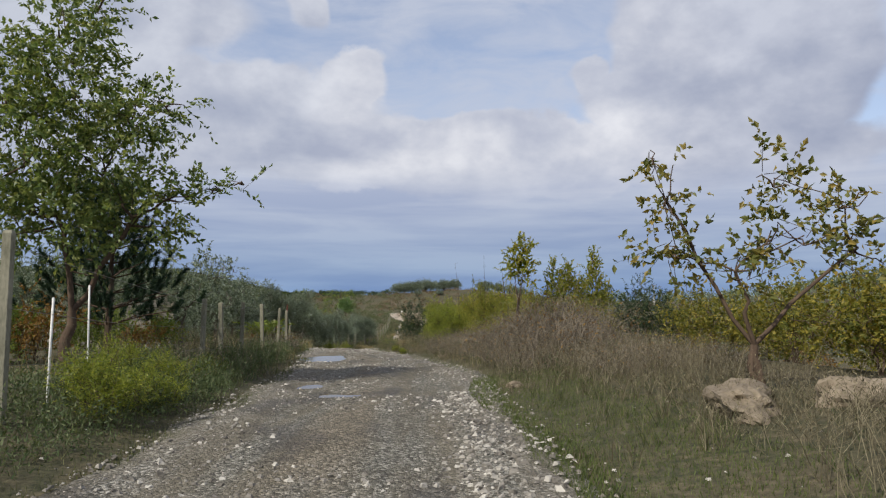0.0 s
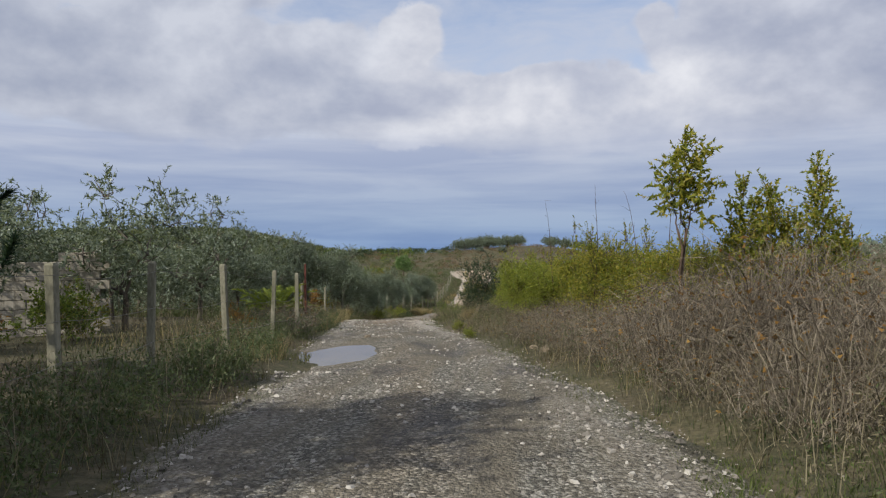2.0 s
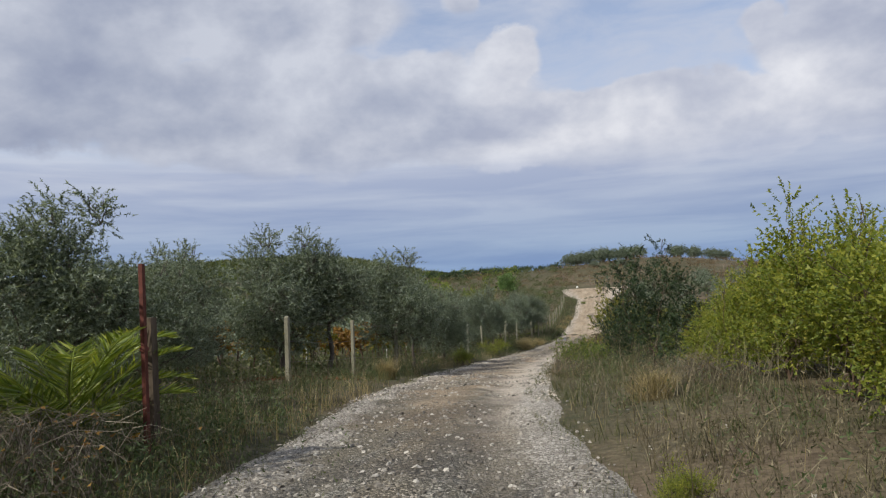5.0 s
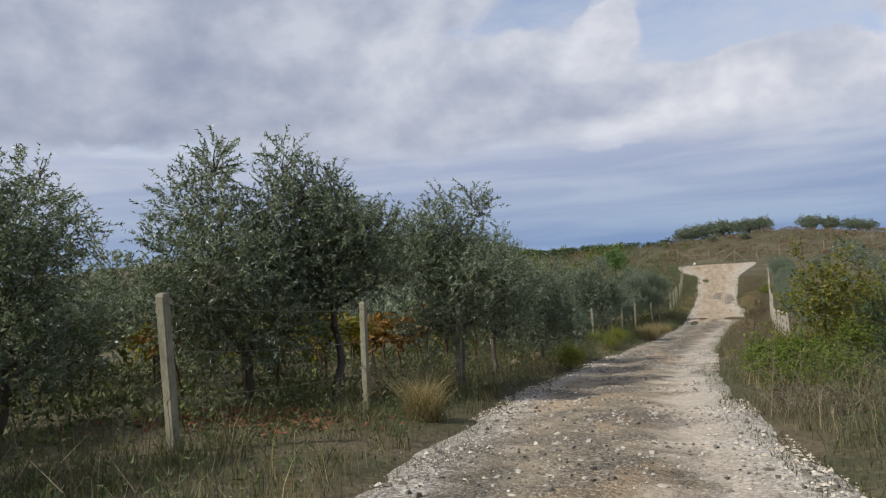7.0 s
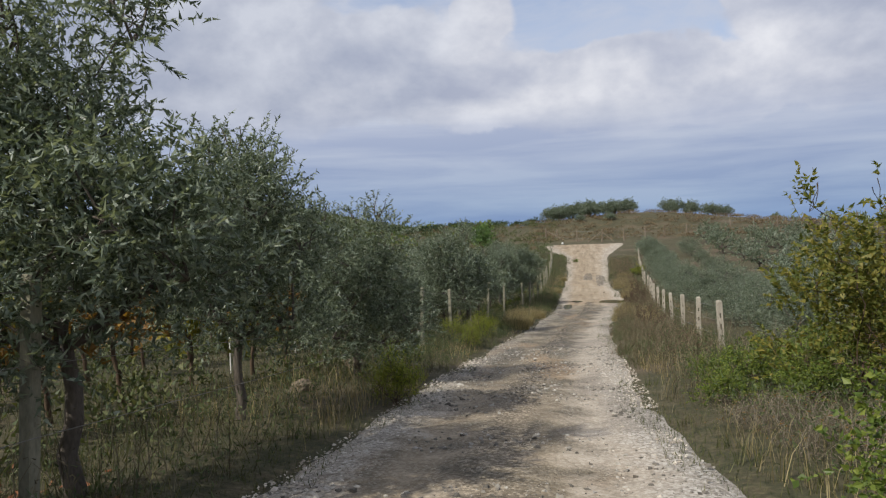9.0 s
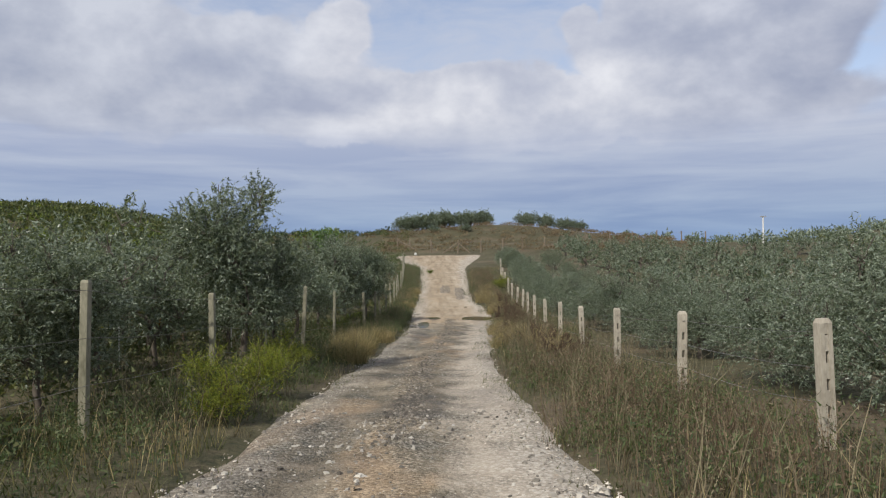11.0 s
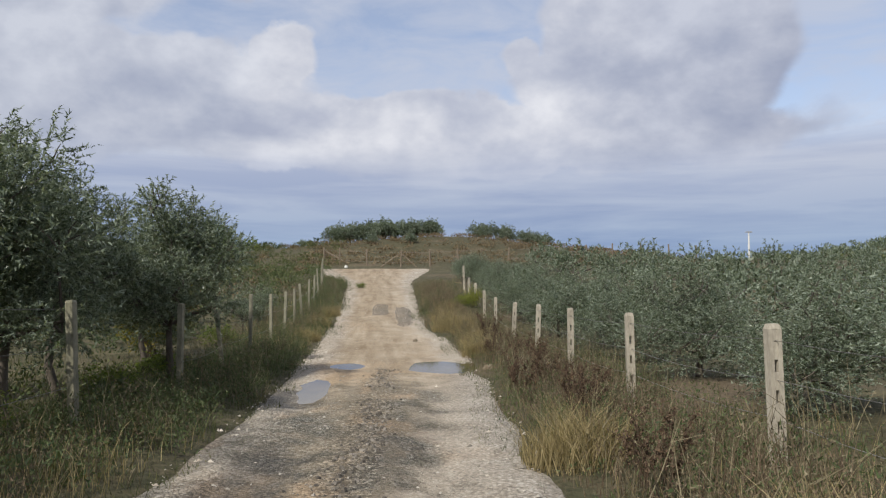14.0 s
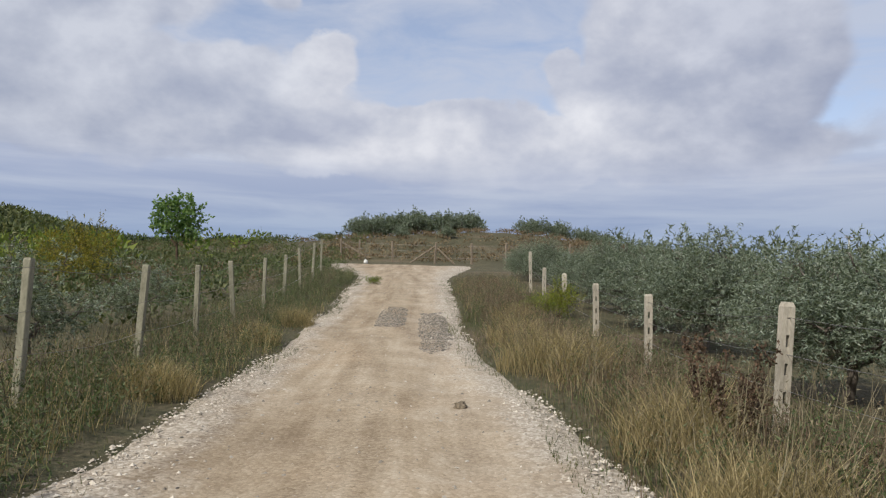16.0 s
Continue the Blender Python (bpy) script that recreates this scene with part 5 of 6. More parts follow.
# ---------------------------------------------------------------- palm
palm = empty("small_palm", -8.2, 30.9, ground(-8.2, 30.9), "small date palm with arching yellow-green fronds", "palm")
tb = Tubes(8)
tb.add([(0, 0, -0.2), (0, 0, 0.06), (0, 0, 0.2)], [0.15, 0.16, 0.06], 8)
v, f = tb.arrays()
mesh_object("trunk", v, f, M_BARK, palm, smooth=True)
g = np.random.default_rng(81)
for q in range(22):
    a, reach, rise_ = q * 2.4, 0.75 + 0.6 * g.random(), 0.3 + 0.85 * g.random()
    t = np.linspace(0, 1, 10)
    rach = np.stack([math.cos(a) * reach * t, math.sin(a) * reach * t, 0.1 + rise_ * 1.6 * t - (0.55 + 0.5 * g.random()) * rise_ * t ** 2.4], -1)
    tb = Tubes(4)
    tb.add(rach, np.linspace(0.016, 0.004, 10), 4)
    rv, rf = tb.arrays()
    s = np.linspace(0.14, 0.99, 44)
    p = np.stack([np.interp(s, t, rach[:, i]) for i in range(3)], -1)
    fw = unit(np.stack([np.interp(s, t, np.gradient(rach[:, i])) for i in range(3)], -1))
    sd = unit(np.cross(fw, np.array([0, 0, 1.0])))
    frond = mesh_object("frond", rv, rf, M_PALM, palm, smooth=True)
    vs, fs, cnt = [], [], 0
    for sg in (-1, 1):
        lv, lf = leaf_arrays(p, fw * 0.75 + sd * sg * 0.8 + np.array([0, 0, 0.18]) + g.normal(size=p.shape) * 0.08, 0.36 * np.sin(np.pi * (0.12 + 0.8 * s)), 0.022, g, 0.1, True)
        vs.append(lv)
        fs.append(lf + cnt)
        cnt += len(lv)
    mesh_object("leaf_blade", np.concatenate(vs), np.concatenate(fs), M_PALM, frond)

# ---------------------------------------------------------------- vines under the olives
bl = [(0, -0.3, 1.15, 0.28, 0.4, 0.26), (0, 0.35, 1.1, 0.28, 0.4, 0.26), (0.05, 0, 1.3, 0.25, 0.35, 0.2)]
vine = plant("grape_vine", 91, bl, 0.75, M_YELLOW, M_TWIG, "trained grape vine with yellow and rust autumn leaves", "vine", "vine rows", 60, 9, 0.12, 0.10, 0.3, 0.1, 0.6, 0.035, 1, 0.1, ("trunk", "foliage"))
vine_r = plant("grape_vine", 92, bl, 0.75, M_RUST, M_TWIG, "trained grape vine with browned hanging leaves", "vine", "vine rows", 45, 9, 0.12, 0.10, 0.3, 0.1, 0.6, 0.035, 1, 0.1, ("trunk", "foliage"))
g = np.random.default_rng(93)
n1 = n2 = 0
for x in (-12.7, -15.0, -17.3):
    for y in np.arange(44.5, 64 if x > -14 else 78, 1.7):
        xx, yy, a = x + g.normal() * 0.1, y + g.normal() * 0.15, g.normal() * 0.2
        if g.random() < 0.55:
            place(vine, xx, yy, 1.0, a) if n1 == 0 else put(vine, xx, yy, 0.9 + 0.2 * g.random(), a)
            n1 += 1
        else:
            place(vine_r, xx, yy, 1.0, a) if n2 == 0 else put(vine_r, xx, yy, 0.9 + 0.2 * g.random(), a)
            n2 += 1

# old concrete-block wall behind the orchard
wall = empty("block_wall", -11.6, 22.9, ground(-11.6, 22.9), "old pale concrete-block wall with broken top courses", "wall", turn=24)
bm = bmesh.new()
box(bm, -2.2, 2.2, 0.02, 0.12, -0.3, 1.55)
part("mortar_core", bm, M_ROCK, wall)
bm = bmesh.new()
box(bm, -0.195, 0.195, -0.10, 0.10, 0, 0.19)
bmesh.ops.bevel(bm, geom=bm.edges[:], offset=0.008, segments=1, affect="EDGES")
block_me = bpy.data.meshes.new("block")
bm.to_mesh(block_me)
bm.free()
block_me.materials.append(M_CONC)
gb = np.random.default_rng(95)
for row in range(10):
    for q in range(11):
        if row > 7 and gb.random() < 0.25 + 0.3 * (row - 8):
            continue
        ob = new("block", block_me)
        ob.parent = wall
        ob.matrix_basis = pose(-2.0 + q * 0.4 + (row % 2) * 0.2, gb.normal() * 0.006, row * 0.2 - 0.02, 0, 0, gb.normal() * 0.8)

# scrap of white plastic in the grass
bag = empty("plastic_scrap", -4.45, 67.7, ground(-4.45, 67.7), "crumpled scrap of white plastic in the grass", "litter")
bm = bmesh.new()
bmesh.ops.create_grid(bm, x_segments=9, y_segments=9, size=0.07)
for v in bm.verts:
    v.co.z = 0.06 + 0.10 * noise.noise(v.co * 9) + 0.05 * noise.noise(v.co * 30)
bmesh.ops.solidify(bm, geom=bm.faces[:], thickness=0.003)
part("sheet", bm, M_WHITE, bag)

# ---------------------------------------------------------------- grass, weeds, gravel, far scrub


def blades(rng, x, y, h, w, lean, name, mat, label, cat="grass", short=False):
    """Standing blades: bent slivers of two faces, or single slivers for short turf."""
    n = len(x)
    z = ground_height(x, y)
    a = rng.random(n) * 6.283
    tip = np.stack([np.cos(a), np.sin(a)], -1) * (lean * h * (0.3 + rng.random(n)))[:, None]
    b = rng.random(n) * 6.283
    side = np.stack([np.cos(b), np.sin(b)], -1) * (w * 0.5)[:, None]
    base = np.stack([x, y], -1)
    if short:
        v = np.empty((n, 3, 3))
        v[:, 0, :2], v[:, 1, :2], v[:, 2, :2] = base - side, base + side, base + tip
        v[:, 0, 2] = v[:, 1, 2] = z - 0.02
        v[:, 2, 2] = z + h
        return tagged(mesh_object(name, v.reshape(-1, 3), np.arange(3 * n).reshape(-1, 3), mat), label, cat, kind="stuff")
    v = np.empty((n, 5, 3))
    v[:, 0, :2], v[:, 1, :2] = base - side, base + side
    v[:, 0, 2] = v[:, 1, 2] = z - 0.03
    v[:, 2, :2], v[:, 3, :2] = base + side * 0.75 + tip * 0.35, base - side * 0.75 + tip * 0.35
    v[:, 2, 2] = v[:, 3, 2] = z + h * 0.55
    v[:, 4, :2], v[:, 4, 2] = base + tip, z + h
    k = np.arange(n)[:, None] * 5
    faces = (k + np.array([[0, 1, 2, 3]])).tolist() + (k + np.array([[3, 2, 4]])).tolist()
    ob = mesh_object(name, v.reshape(-1, 3), faces, mat)
    return tagged(ob, label, cat, kind="stuff")


def verge(rng, n, side, y0, y1, near, far, power=1.6):
    """Random spots along one edge of the track, thinning outwards."""
    y = y0 + (y1 - y0) * rng.random(n)
    left, right = edges(y)
    d = near + (far - near) * rng.random(n) ** power + 0.5 * rough_noise(y, y * 0 + side * 7, 1.1)
    return (left - d if side < 0 else right + d), y


def patchy(rng, x, y, scale, level, seed):
    return rough_noise(x + seed * 13.7, y + seed * 5.1, scale) + 0.12 * rng.normal(size=len(x)) > level


rng = np.random.default_rng(101)
xf, yf = -10 - 16 * rng.random(26000), 84 + 46 * rng.random(26000)
# green grass on both verges and under the trees
x1, y1 = verge(rng, 66000, -1, 1, 126, -0.25, 3.6)
x2, y2 = verge(rng, 62000, 1, 1, 122, -0.35, 3.2)
x3, y3 = -9.0 - 11 * rng.random(70000) ** 1.3, 30 + 62 * rng.random(70000)
x, y = np.concatenate([x1, x2, x3, xf]), np.concatenate([y1, y2, y3, yf])
keep = patchy(rng, x, y, 1.4, -0.14, 1) & ~((x > edges(y)[1] + 0.45) & (y > 12) & (y < 34) & (rng.random(len(x)) < 0.75)) & ~((x > edges(y)[1] + 0.5) & (y > 58) & (rng.random(len(x)) < 0.6))
x, y = x[keep], y[keep]
close = 0.35 + 0.65 * smooth(0.0, 1.3, np.maximum(x - edges(y)[1], edges(y)[0] - x))
close = np.where((x > edges(y)[1]) & (y < 13), close * 0.45, close)
blades(rng, x, y, close * (0.06 + 0.24 * rng.random(len(x)) ** 2.0), 0.006 + 0.007 * rng.random(len(x)), 0.6, "green_grass", M_GRASS, "patchy green grass along the verges and under trees", short=True)
# straw-coloured grass
x1, y1 = verge(rng, 26000, -1, 10, 126, 0.2, 3.2)
x2, y2 = verge(rng, 30000, 1, 3, 122, 0.35, 3.4)
x, y = np.concatenate([x1, x2]), np.concatenate([y1, y2])
keep = patchy(rng, x, y, 2.9, 0.1, 2) & ((x < edges(y)[0]) | ((y > 44) & ((y < 78) | (rng.random(len(x)) < 0.5))) | (rng.random(len(x)) < 0.22))
x, y = x[keep], y[keep]
blades(rng, x, y, 0.14 + 0.40 * rng.random(len(x)) ** 1.9, 0.004 + 0.005 * rng.random(len(x)), 0.5, "dry_grass", M_STRAW, "tall straw-coloured dry grass along the verges")


def tufts(rng, spots, per, h, name, mat, label):
    xs, ys, hs = [], [], []
    for cx, cy, r, k in spots:
        q, a = r * np.sqrt(rng.random(per)), rng.random(per) * 6.283
        xs.append(cx + q * np.cos(a))
        ys.append(cy + q * np.sin(a))
        hs.append(h * k * (0.5 + 0.6 * rng.random(per)) * (1 - 0.4 * (q / r) ** 2))
    xs, ys, hs = np.concatenate(xs), np.concatenate(ys), np.concatenate(hs)
    return blades(rng, xs, ys, hs, 0.004 + 0.006 * rng.random(len(xs)), 0.75, name, mat, label)


tufts(rng, [(-3.9, 98.6, 0.75, 1.0), (-3.5, 97.6, 0.5, 0.9), (-3.6, 93.6, 0.55, 0.9), (-3.8, 91.6, 0.5, 0.8), (-4.9, 73.2, 0.5, 0.8), (-4.4, 75.5, 0.5, 0.8), (-4.2, 71.0, 0.5, 0.9), (-9.2, 71.2, 0.6, 0.9), (-9.3, 73.0, 0.6, 0.85), (-9.1, 69.4, 0.5, 0.8), (-8.9, 75.5, 0.5, 0.7),
            (-8.6, 41.9, 0.2, 0.75), (-4.6, 79.0, 0.5, 0.8), (-4.2, 68.8, 0.4, 0.8), (-9.0, 101, 0.5, 0.6), (-8.8, 104, 0.5, 0.6), (-9.0, 96, 0.5, 0.6), (-3.9, 101.5, 0.6, 0.8), (-3.5, 104.5, 0.6, 0.7), (-2.3, 35.2, 0.3, 0.6)], 1100, 0.85, "golden_grass", M_STRAW, "arching golden tufts of tall dry grass")
# taller mixed grass in clumps over both verges
cx1, cy1 = verge(rng, 900, -1, 12, 126, 0.1, 2.8, 1.1)
cx2, cy2 = verge(rng, 1000, 1, 6, 122, 0.15, 2.8, 1.1)
cx, cy = np.concatenate([cx1, cx2]), np.concatenate([cy1, cy2])
tall_spots = [(px, py, 0.10 + 0.16 * q, 0.5 + 0.7 * r) for px, py, q, r in zip(cx, cy, rng.random(len(cx)), rng.random(len(cx)))]
tufts(rng, tall_spots[::2], 22, 0.36, "clumped_grass", M_GRASS, "loose clumps of dull green grass on the verges")
tufts(rng, tall_spots[1::2], 22, 0.42, "clumped_dry_grass", M_WEED, "loose clumps of grey withered grass on the verges")
# dead grey-brown weeds with twiggy heads
rngw = np.random.default_rng(102)
tb = Tubes(3)
x1, y1 = verge(rngw, 3000, 1, 14, 118, 0.3, 3.6, 1.2)
x2, y2 = verge(rngw, 2300, -1, 10, 118, 0.4, 3.4, 1.2)
xw, yw = np.concatenate([x1, x2]), np.concatenate([y1, y2])
keep = patchy(rngw, xw, yw, 3.4, -0.08, 4)
xw, yw = xw[keep], yw[keep]
zw = ground_height(xw, yw)
for px, py, pz in zip(xw, yw, zw):
    h = 0.35 + 0.55 * rngw.random()
    tip = np.array([px, py, pz]) + np.array([rngw.normal() * 0.16, rngw.normal() * 0.16, h])
    foot = np.array([px, py, pz - 0.05])
    mid_ = foot * 0.45 + tip * 0.55 + rngw.normal(size=3) * 0.03
    tb.add([foot, mid_, tip], [0.005, 0.0035, 0.0015], 3)
    for _ in range(3):
        t = 0.35 + 0.6 * rngw.random()
        s = foot * (1 - t) + tip * t
        tb.add([s, s + np.array([rngw.normal() * 0.09, rngw.normal() * 0.09, 0.06 + 0.12 * rngw.random()])], [0.003, 0.001], 3)
v, f = tb.arrays()
tagged(mesh_object("dead_weeds", v, f, M_WEED), "dead twiggy grey-brown weeds along both verges", "weeds", kind="stuff")
# small seed heads and dried leaves on the weeds
m = 26000
pick = rngw.integers(0, len(xw), m)
pb = np.stack([xw[pick] + rngw.normal(size=m) * 0.12, yw[pick] + rngw.normal(size=m) * 0.12, zw[pick] + 0.15 + 0.6 * rngw.random(m)], -1)
v, f = leaf_arrays(pb, rngw.normal(size=(m, 3)), 0.035, 0.012, rngw)
tagged(mesh_object("dried_weed_leaves", v, f, M_WEED), "curled dried leaves and seed heads on dead weeds", "weeds", kind="stuff")


def stones(rng, x, y, size, name, mat, label, lift=0.2, on_track=True, chunky=False):
    """Angular pebbles of uneven shape, bedded in the surface."""
    n = len(x)
    z = road_height(x, y) if on_track else ground_height(x, y)
    octa = np.array([[1, 0, -0.3], [0, 1, -0.3], [-1, 0, -0.3], [0, -1, -0.3], [0, 0, 0.45]], float)
    tri = np.array([[0, 1, 4], [1, 2, 4], [2, 3, 4], [3, 0, 4]])
    if chunky:
        top = np.array([[0.62, 0.1, 0.35], [0.05, 0.66, 0.4], [-0.64, 0.0, 0.32], [0.0, -0.6, 0.4]])
        octa = np.vstack([octa[:4], top])
        tri = np.array([[0, 1, 5], [0, 5, 4], [1, 2, 6], [1, 6, 5], [2, 3, 7], [2, 7, 6], [3, 0, 4], [3, 4, 7], [4, 5, 6], [4, 6, 7]])
    m = len(octa)
    v = octa[None] * (0.65 + 0.7 * rng.random((n, m, 1))) + rng.normal(size=(n, m, 3)) * 0.14
    v[..., 0] *= (0.8 + 0.7 * rng.random(n))[:, None]
    a = rng.random(n) * 6.283
    c, s = np.cos(a)[:, None], np.sin(a)[:, None]
    v = np.stack([v[..., 0] * c - v[..., 1] * s, v[..., 0] * s + v[..., 1] * c, v[..., 2]], -1) * size[:, None, None]
    v += np.stack([x, y, z + size * lift], -1)[:, None]
    faces = (np.arange(n)[:, None, None] * m + tri[None]).reshape(-1, 3)
    return tagged(mesh_object(name, v.reshape(-1, 3), faces, mat), label, "gravel", kind="stuff")


rngs = np.random.default_rng(103)


def in_puddle(x, y):
    inside = np.zeros(len(x), bool)
    for px, py, w, l in PUDDLES:
        inside |= ((x - px) / w) ** 2 + ((y - py) / l) ** 2 < 1.15
    return inside


n = 24000
y = 2 + 60 * rngs.random(n) ** 1.15
left, right = edges(y)
u = rngs.random(n)
x = left + (right - left) * u
keep = (rough_noise(x, y, 1.1) + 0.35 * rough_noise(x, y, 3.5) > -0.16 + 0.25 * rngs.random(n) * 0.8) & ~in_puddle(x, y)
x, y = x[keep], y[keep]
stones(rngs, x, y, 0.007 + 0.030 * rngs.random(len(x)) ** 3.8, "track_gravel", M_STONE, "loose grey gravel scattered over the track", chunky=True)
n = 40000
y = 3 + 125 * rngs.random(n)
left, right = edges(y)
s = np.where(rngs.random(n) < 0.5, -1, 1)
d = np.abs(rngs.normal(size=n)) * 0.36 - 0.10
x = np.where(s < 0, left + d, right - d)
keep = ~in_puddle(x, y) & (rough_noise(x, y, 1.6) > -0.2)
x, y = x[keep], y[keep]
low_part = (y > 36) & ((y < 58) | (y > 88) | (rngs.random(len(y)) < 0.18))
stones(rngs, x[low_part], y[low_part], 0.006 + 0.020 * rngs.random(low_part.sum()) ** 3.2, "edge_gravel", M_WHITESTONE, "white chalk stones thrown up along the track's edges")
few = (y <= 36) & (rngs.random(len(x)) < 0.16)
stones(rngs, x[few], y[few], 0.009 + 0.022 * rngs.random(few.sum()) ** 2.6, "edge_gravel", M_PALESTONE, "pale grey stones along the track's edges")
# two worn patches where coarse stone shows through the chalk, and wet dark stone higher up
px = np.concatenate([-5.9 + 0.75 * rngs.random(6500), -6.95 + 0.75 * rngs.random(3800)])
py = np.concatenate([100.6 + 7.0 * rngs.random(6500), 104.0 + 4.5 * rngs.random(3800)])
keep = ((px + np.where(px > -6.05, 5.52, 6.57)) / 0.38) ** 4 + ((py - np.where(px > -6.05, 104.1, 106.2)) / np.where(px > -6.05, 3.5, 2.2)) ** 4 + 1.6 * rough_noise(px, py, 0.35) + 1.0 * rough_noise(px, py, 1.2) < 0.75
px, py = px[keep], py[keep]
stones(rngs, px, py, 0.008 + 0.020 * rngs.random(len(px)) ** 2.6, "coarse_stone_patch", M_DARKSTONE, "coarse grey stone showing through worn chalk")
n = 4500
y = 60 + 66 * rngs.random(n)
left, right = edges(y)
x = left + (right - left) * rngs.random(n)
keep = ~in_puddle(x, y)
x, y = x[keep], y[keep]
stones(rngs, x, y, 0.008 + 0.022 * rngs.random(len(x)) ** 2.6, "scattered_pebbles", M_PALESTONE, "scattered pale pebbles on the chalky track")
# fallen leaves
rl = np.random.default_rng(104)
m = 900
lx, ly = -11.0 + rl.normal(size=m) * 0.55, 45.7 + rl.normal(size=m) * 0.6
v, f = leaf_arrays(np.stack([lx, ly, ground_height(lx, ly) + 0.02], -1), rl.normal(size=(m, 3)) * (1, 1, 0.25), 0.09, 0.06, rl)
tagged(mesh_object("fallen_leaves", v, f, M_LITTER), "reddish-brown fallen leaves heaped under a tree", "leaves", kind="stuff")


def far_scrub(seed, spots, size, per, name, label, mat):
    """Clumps of distant maquis, too many to count."""
    gg = np.random.default_rng(seed)
    bs, ws, ls = [], [], []
    for x, y, r, h in spots:
        d = unit(gg.normal(size=(per, 3)))
        d[:, 2] = np.abs(d[:, 2])
        rad = 0.6 + 0.45 * gg.random(per)
        bs.append(np.array([x, y, ground(x, y) + 0.1]) + d * rad[:, None] * np.array([r, r, h]))
        ws.append(d + gg.normal(size=(per, 3)) * 0.8 + (0, 0, 0.4))
        ls.append(np.full(per, size * (0.6 + 0.5 * r / 1.5)))
    b, w, l = np.concatenate(bs), np.concatenate(ws), np.concatenate(ls)
    v, f = leaf_arrays(b, w, l, l * 0.55, gg)
    return tagged(mesh_object(name, v, f, mat), label, "scrub", kind="stuff")


gs = np.random.default_rng(105)
sp = [(-50 - 70 * gs.random(), 182 + gs.normal() * 24, 1.4 + gs.random(), 1.0 + 1.1 * gs.random()) for _ in range(900)]
far_scrub(106, sp, 0.5, 70, "hillside_woodland", "dense green scrub woodland covering a hillside", M_HILL)
sp = [(-70 + gs.normal() * 35, 150 + gs.normal() * 32, 0.9 + gs.random(), 0.9 + gs.random()) for _ in range(420)]
sp = [s for s in sp if s[0] < -22]
sp_near = [(-11.5 - 22 * gs.random(), 90 + 54 * gs.random(), 0.35 + 0.5 * gs.random(), 0.3 + 0.6 * gs.random()) for _ in range(330)]
far_scrub(107, sp, 0.45, 50, "field_scrub", "low mixed scrub over the rough field", M_GREEN)
far_scrub(118, sp_near, 0.13, 110, "field_bushes", "low grey-green bushes over the fenced field", M_HERB)
sp = [(-38 + gs.normal() * 10, 188 + gs.normal() * 9, 0.9 + 0.8 * gs.random(), 0.7 + 0.7 * gs.random()) for _ in range(150)]
far_scrub(108, sp, 0.4, 60, "knoll_scrub", "dark scrub crowning a bare brown knoll", M_DARK)
sp = [(215 + gs.normal() * 60, 270 + gs.normal() * 40, 1.8 + gs.random(), 2.2 + 2 * gs.random()) for _ in range(800)]
far_scrub(109, sp, 0.7, 60, "far_woodland", "olive-green woodland over a distant hill", M_OLIVE)
sp = [(20 + 90 * gs.random(), 20 + 150 * gs.random(), 0.8 + gs.random(), 0.7 + 0.8 * gs.random()) for _ in range(520)]
sp = [s for s in sp if s[0] > 48 or s[1] < 58]
far_scrub(110, sp, 0.35, 60, "slope_scrub", "scattered low bushes over a dry brown slope", M_HILL)
sp = [(-24 - 30 * gs.random(), 10 + 110 * gs.random(), 1.2 + gs.random(), 1.8 + 1.4 * gs.random()) for _ in range(260)]
sp_floor = [(-10.6 - 13 * gs.random(), 32 + 56 * gs.random(), 0.3 + 0.45 * gs.random(), 0.15 + 0.3 * gs.random()) for _ in range(620)]
far_scrub(120, sp_floor, 0.12, 70, "grove_undergrowth", "low green undergrowth beneath the olive trees", M_HILL)
far_scrub(111, sp, 0.32, 110, "grove_depths", "thick olive growth behind the orchard", M_OLIVE)

# gravel strewn into the turf beside the upper track
n = 900
y = 2 + 38 * rngs.random(n)
left, right = edges(y)
d = np.abs(rngs.normal(size=n)) * 0.8
x = np.where(rngs.random(n) < 0.5, left - d, right + d)
stones(rngs, x, y, 0.007 + 0.022 * rngs.random(n) ** 3.0, "verge_gravel", M_STONE, "loose gravel strewn into the thin turf", 0.2, False, True)

# leafy weeds that fill the verges


def herbs(seed, x, y, h, r, per, size, mat, name, label):
    gg = np.random.default_rng(seed)
    n = len(x)
    d = gg.normal(size=(n, per, 3)) * 0.5
    t = gg.random((n, per)) ** 0.8
    p = np.stack([x, y, ground_height(x, y)], -1)[:, None] + d * (r[:, None, None] * np.array([1, 1, 0])) + np.array([0, 0, 1]) * (t * h[:, None])[..., None]
    way = gg.normal(size=(n, per, 3)) * 0.7 + np.array([0, 0, 0.7])
    k = size * (0.5 + gg.random(n * per))
    v, f = leaf_arrays(p.reshape(-1, 3), way.reshape(-1, 3), k, k * 0.3, gg)
    return tagged(mesh_object(name, v, f, mat), label, "weeds", kind="stuff")


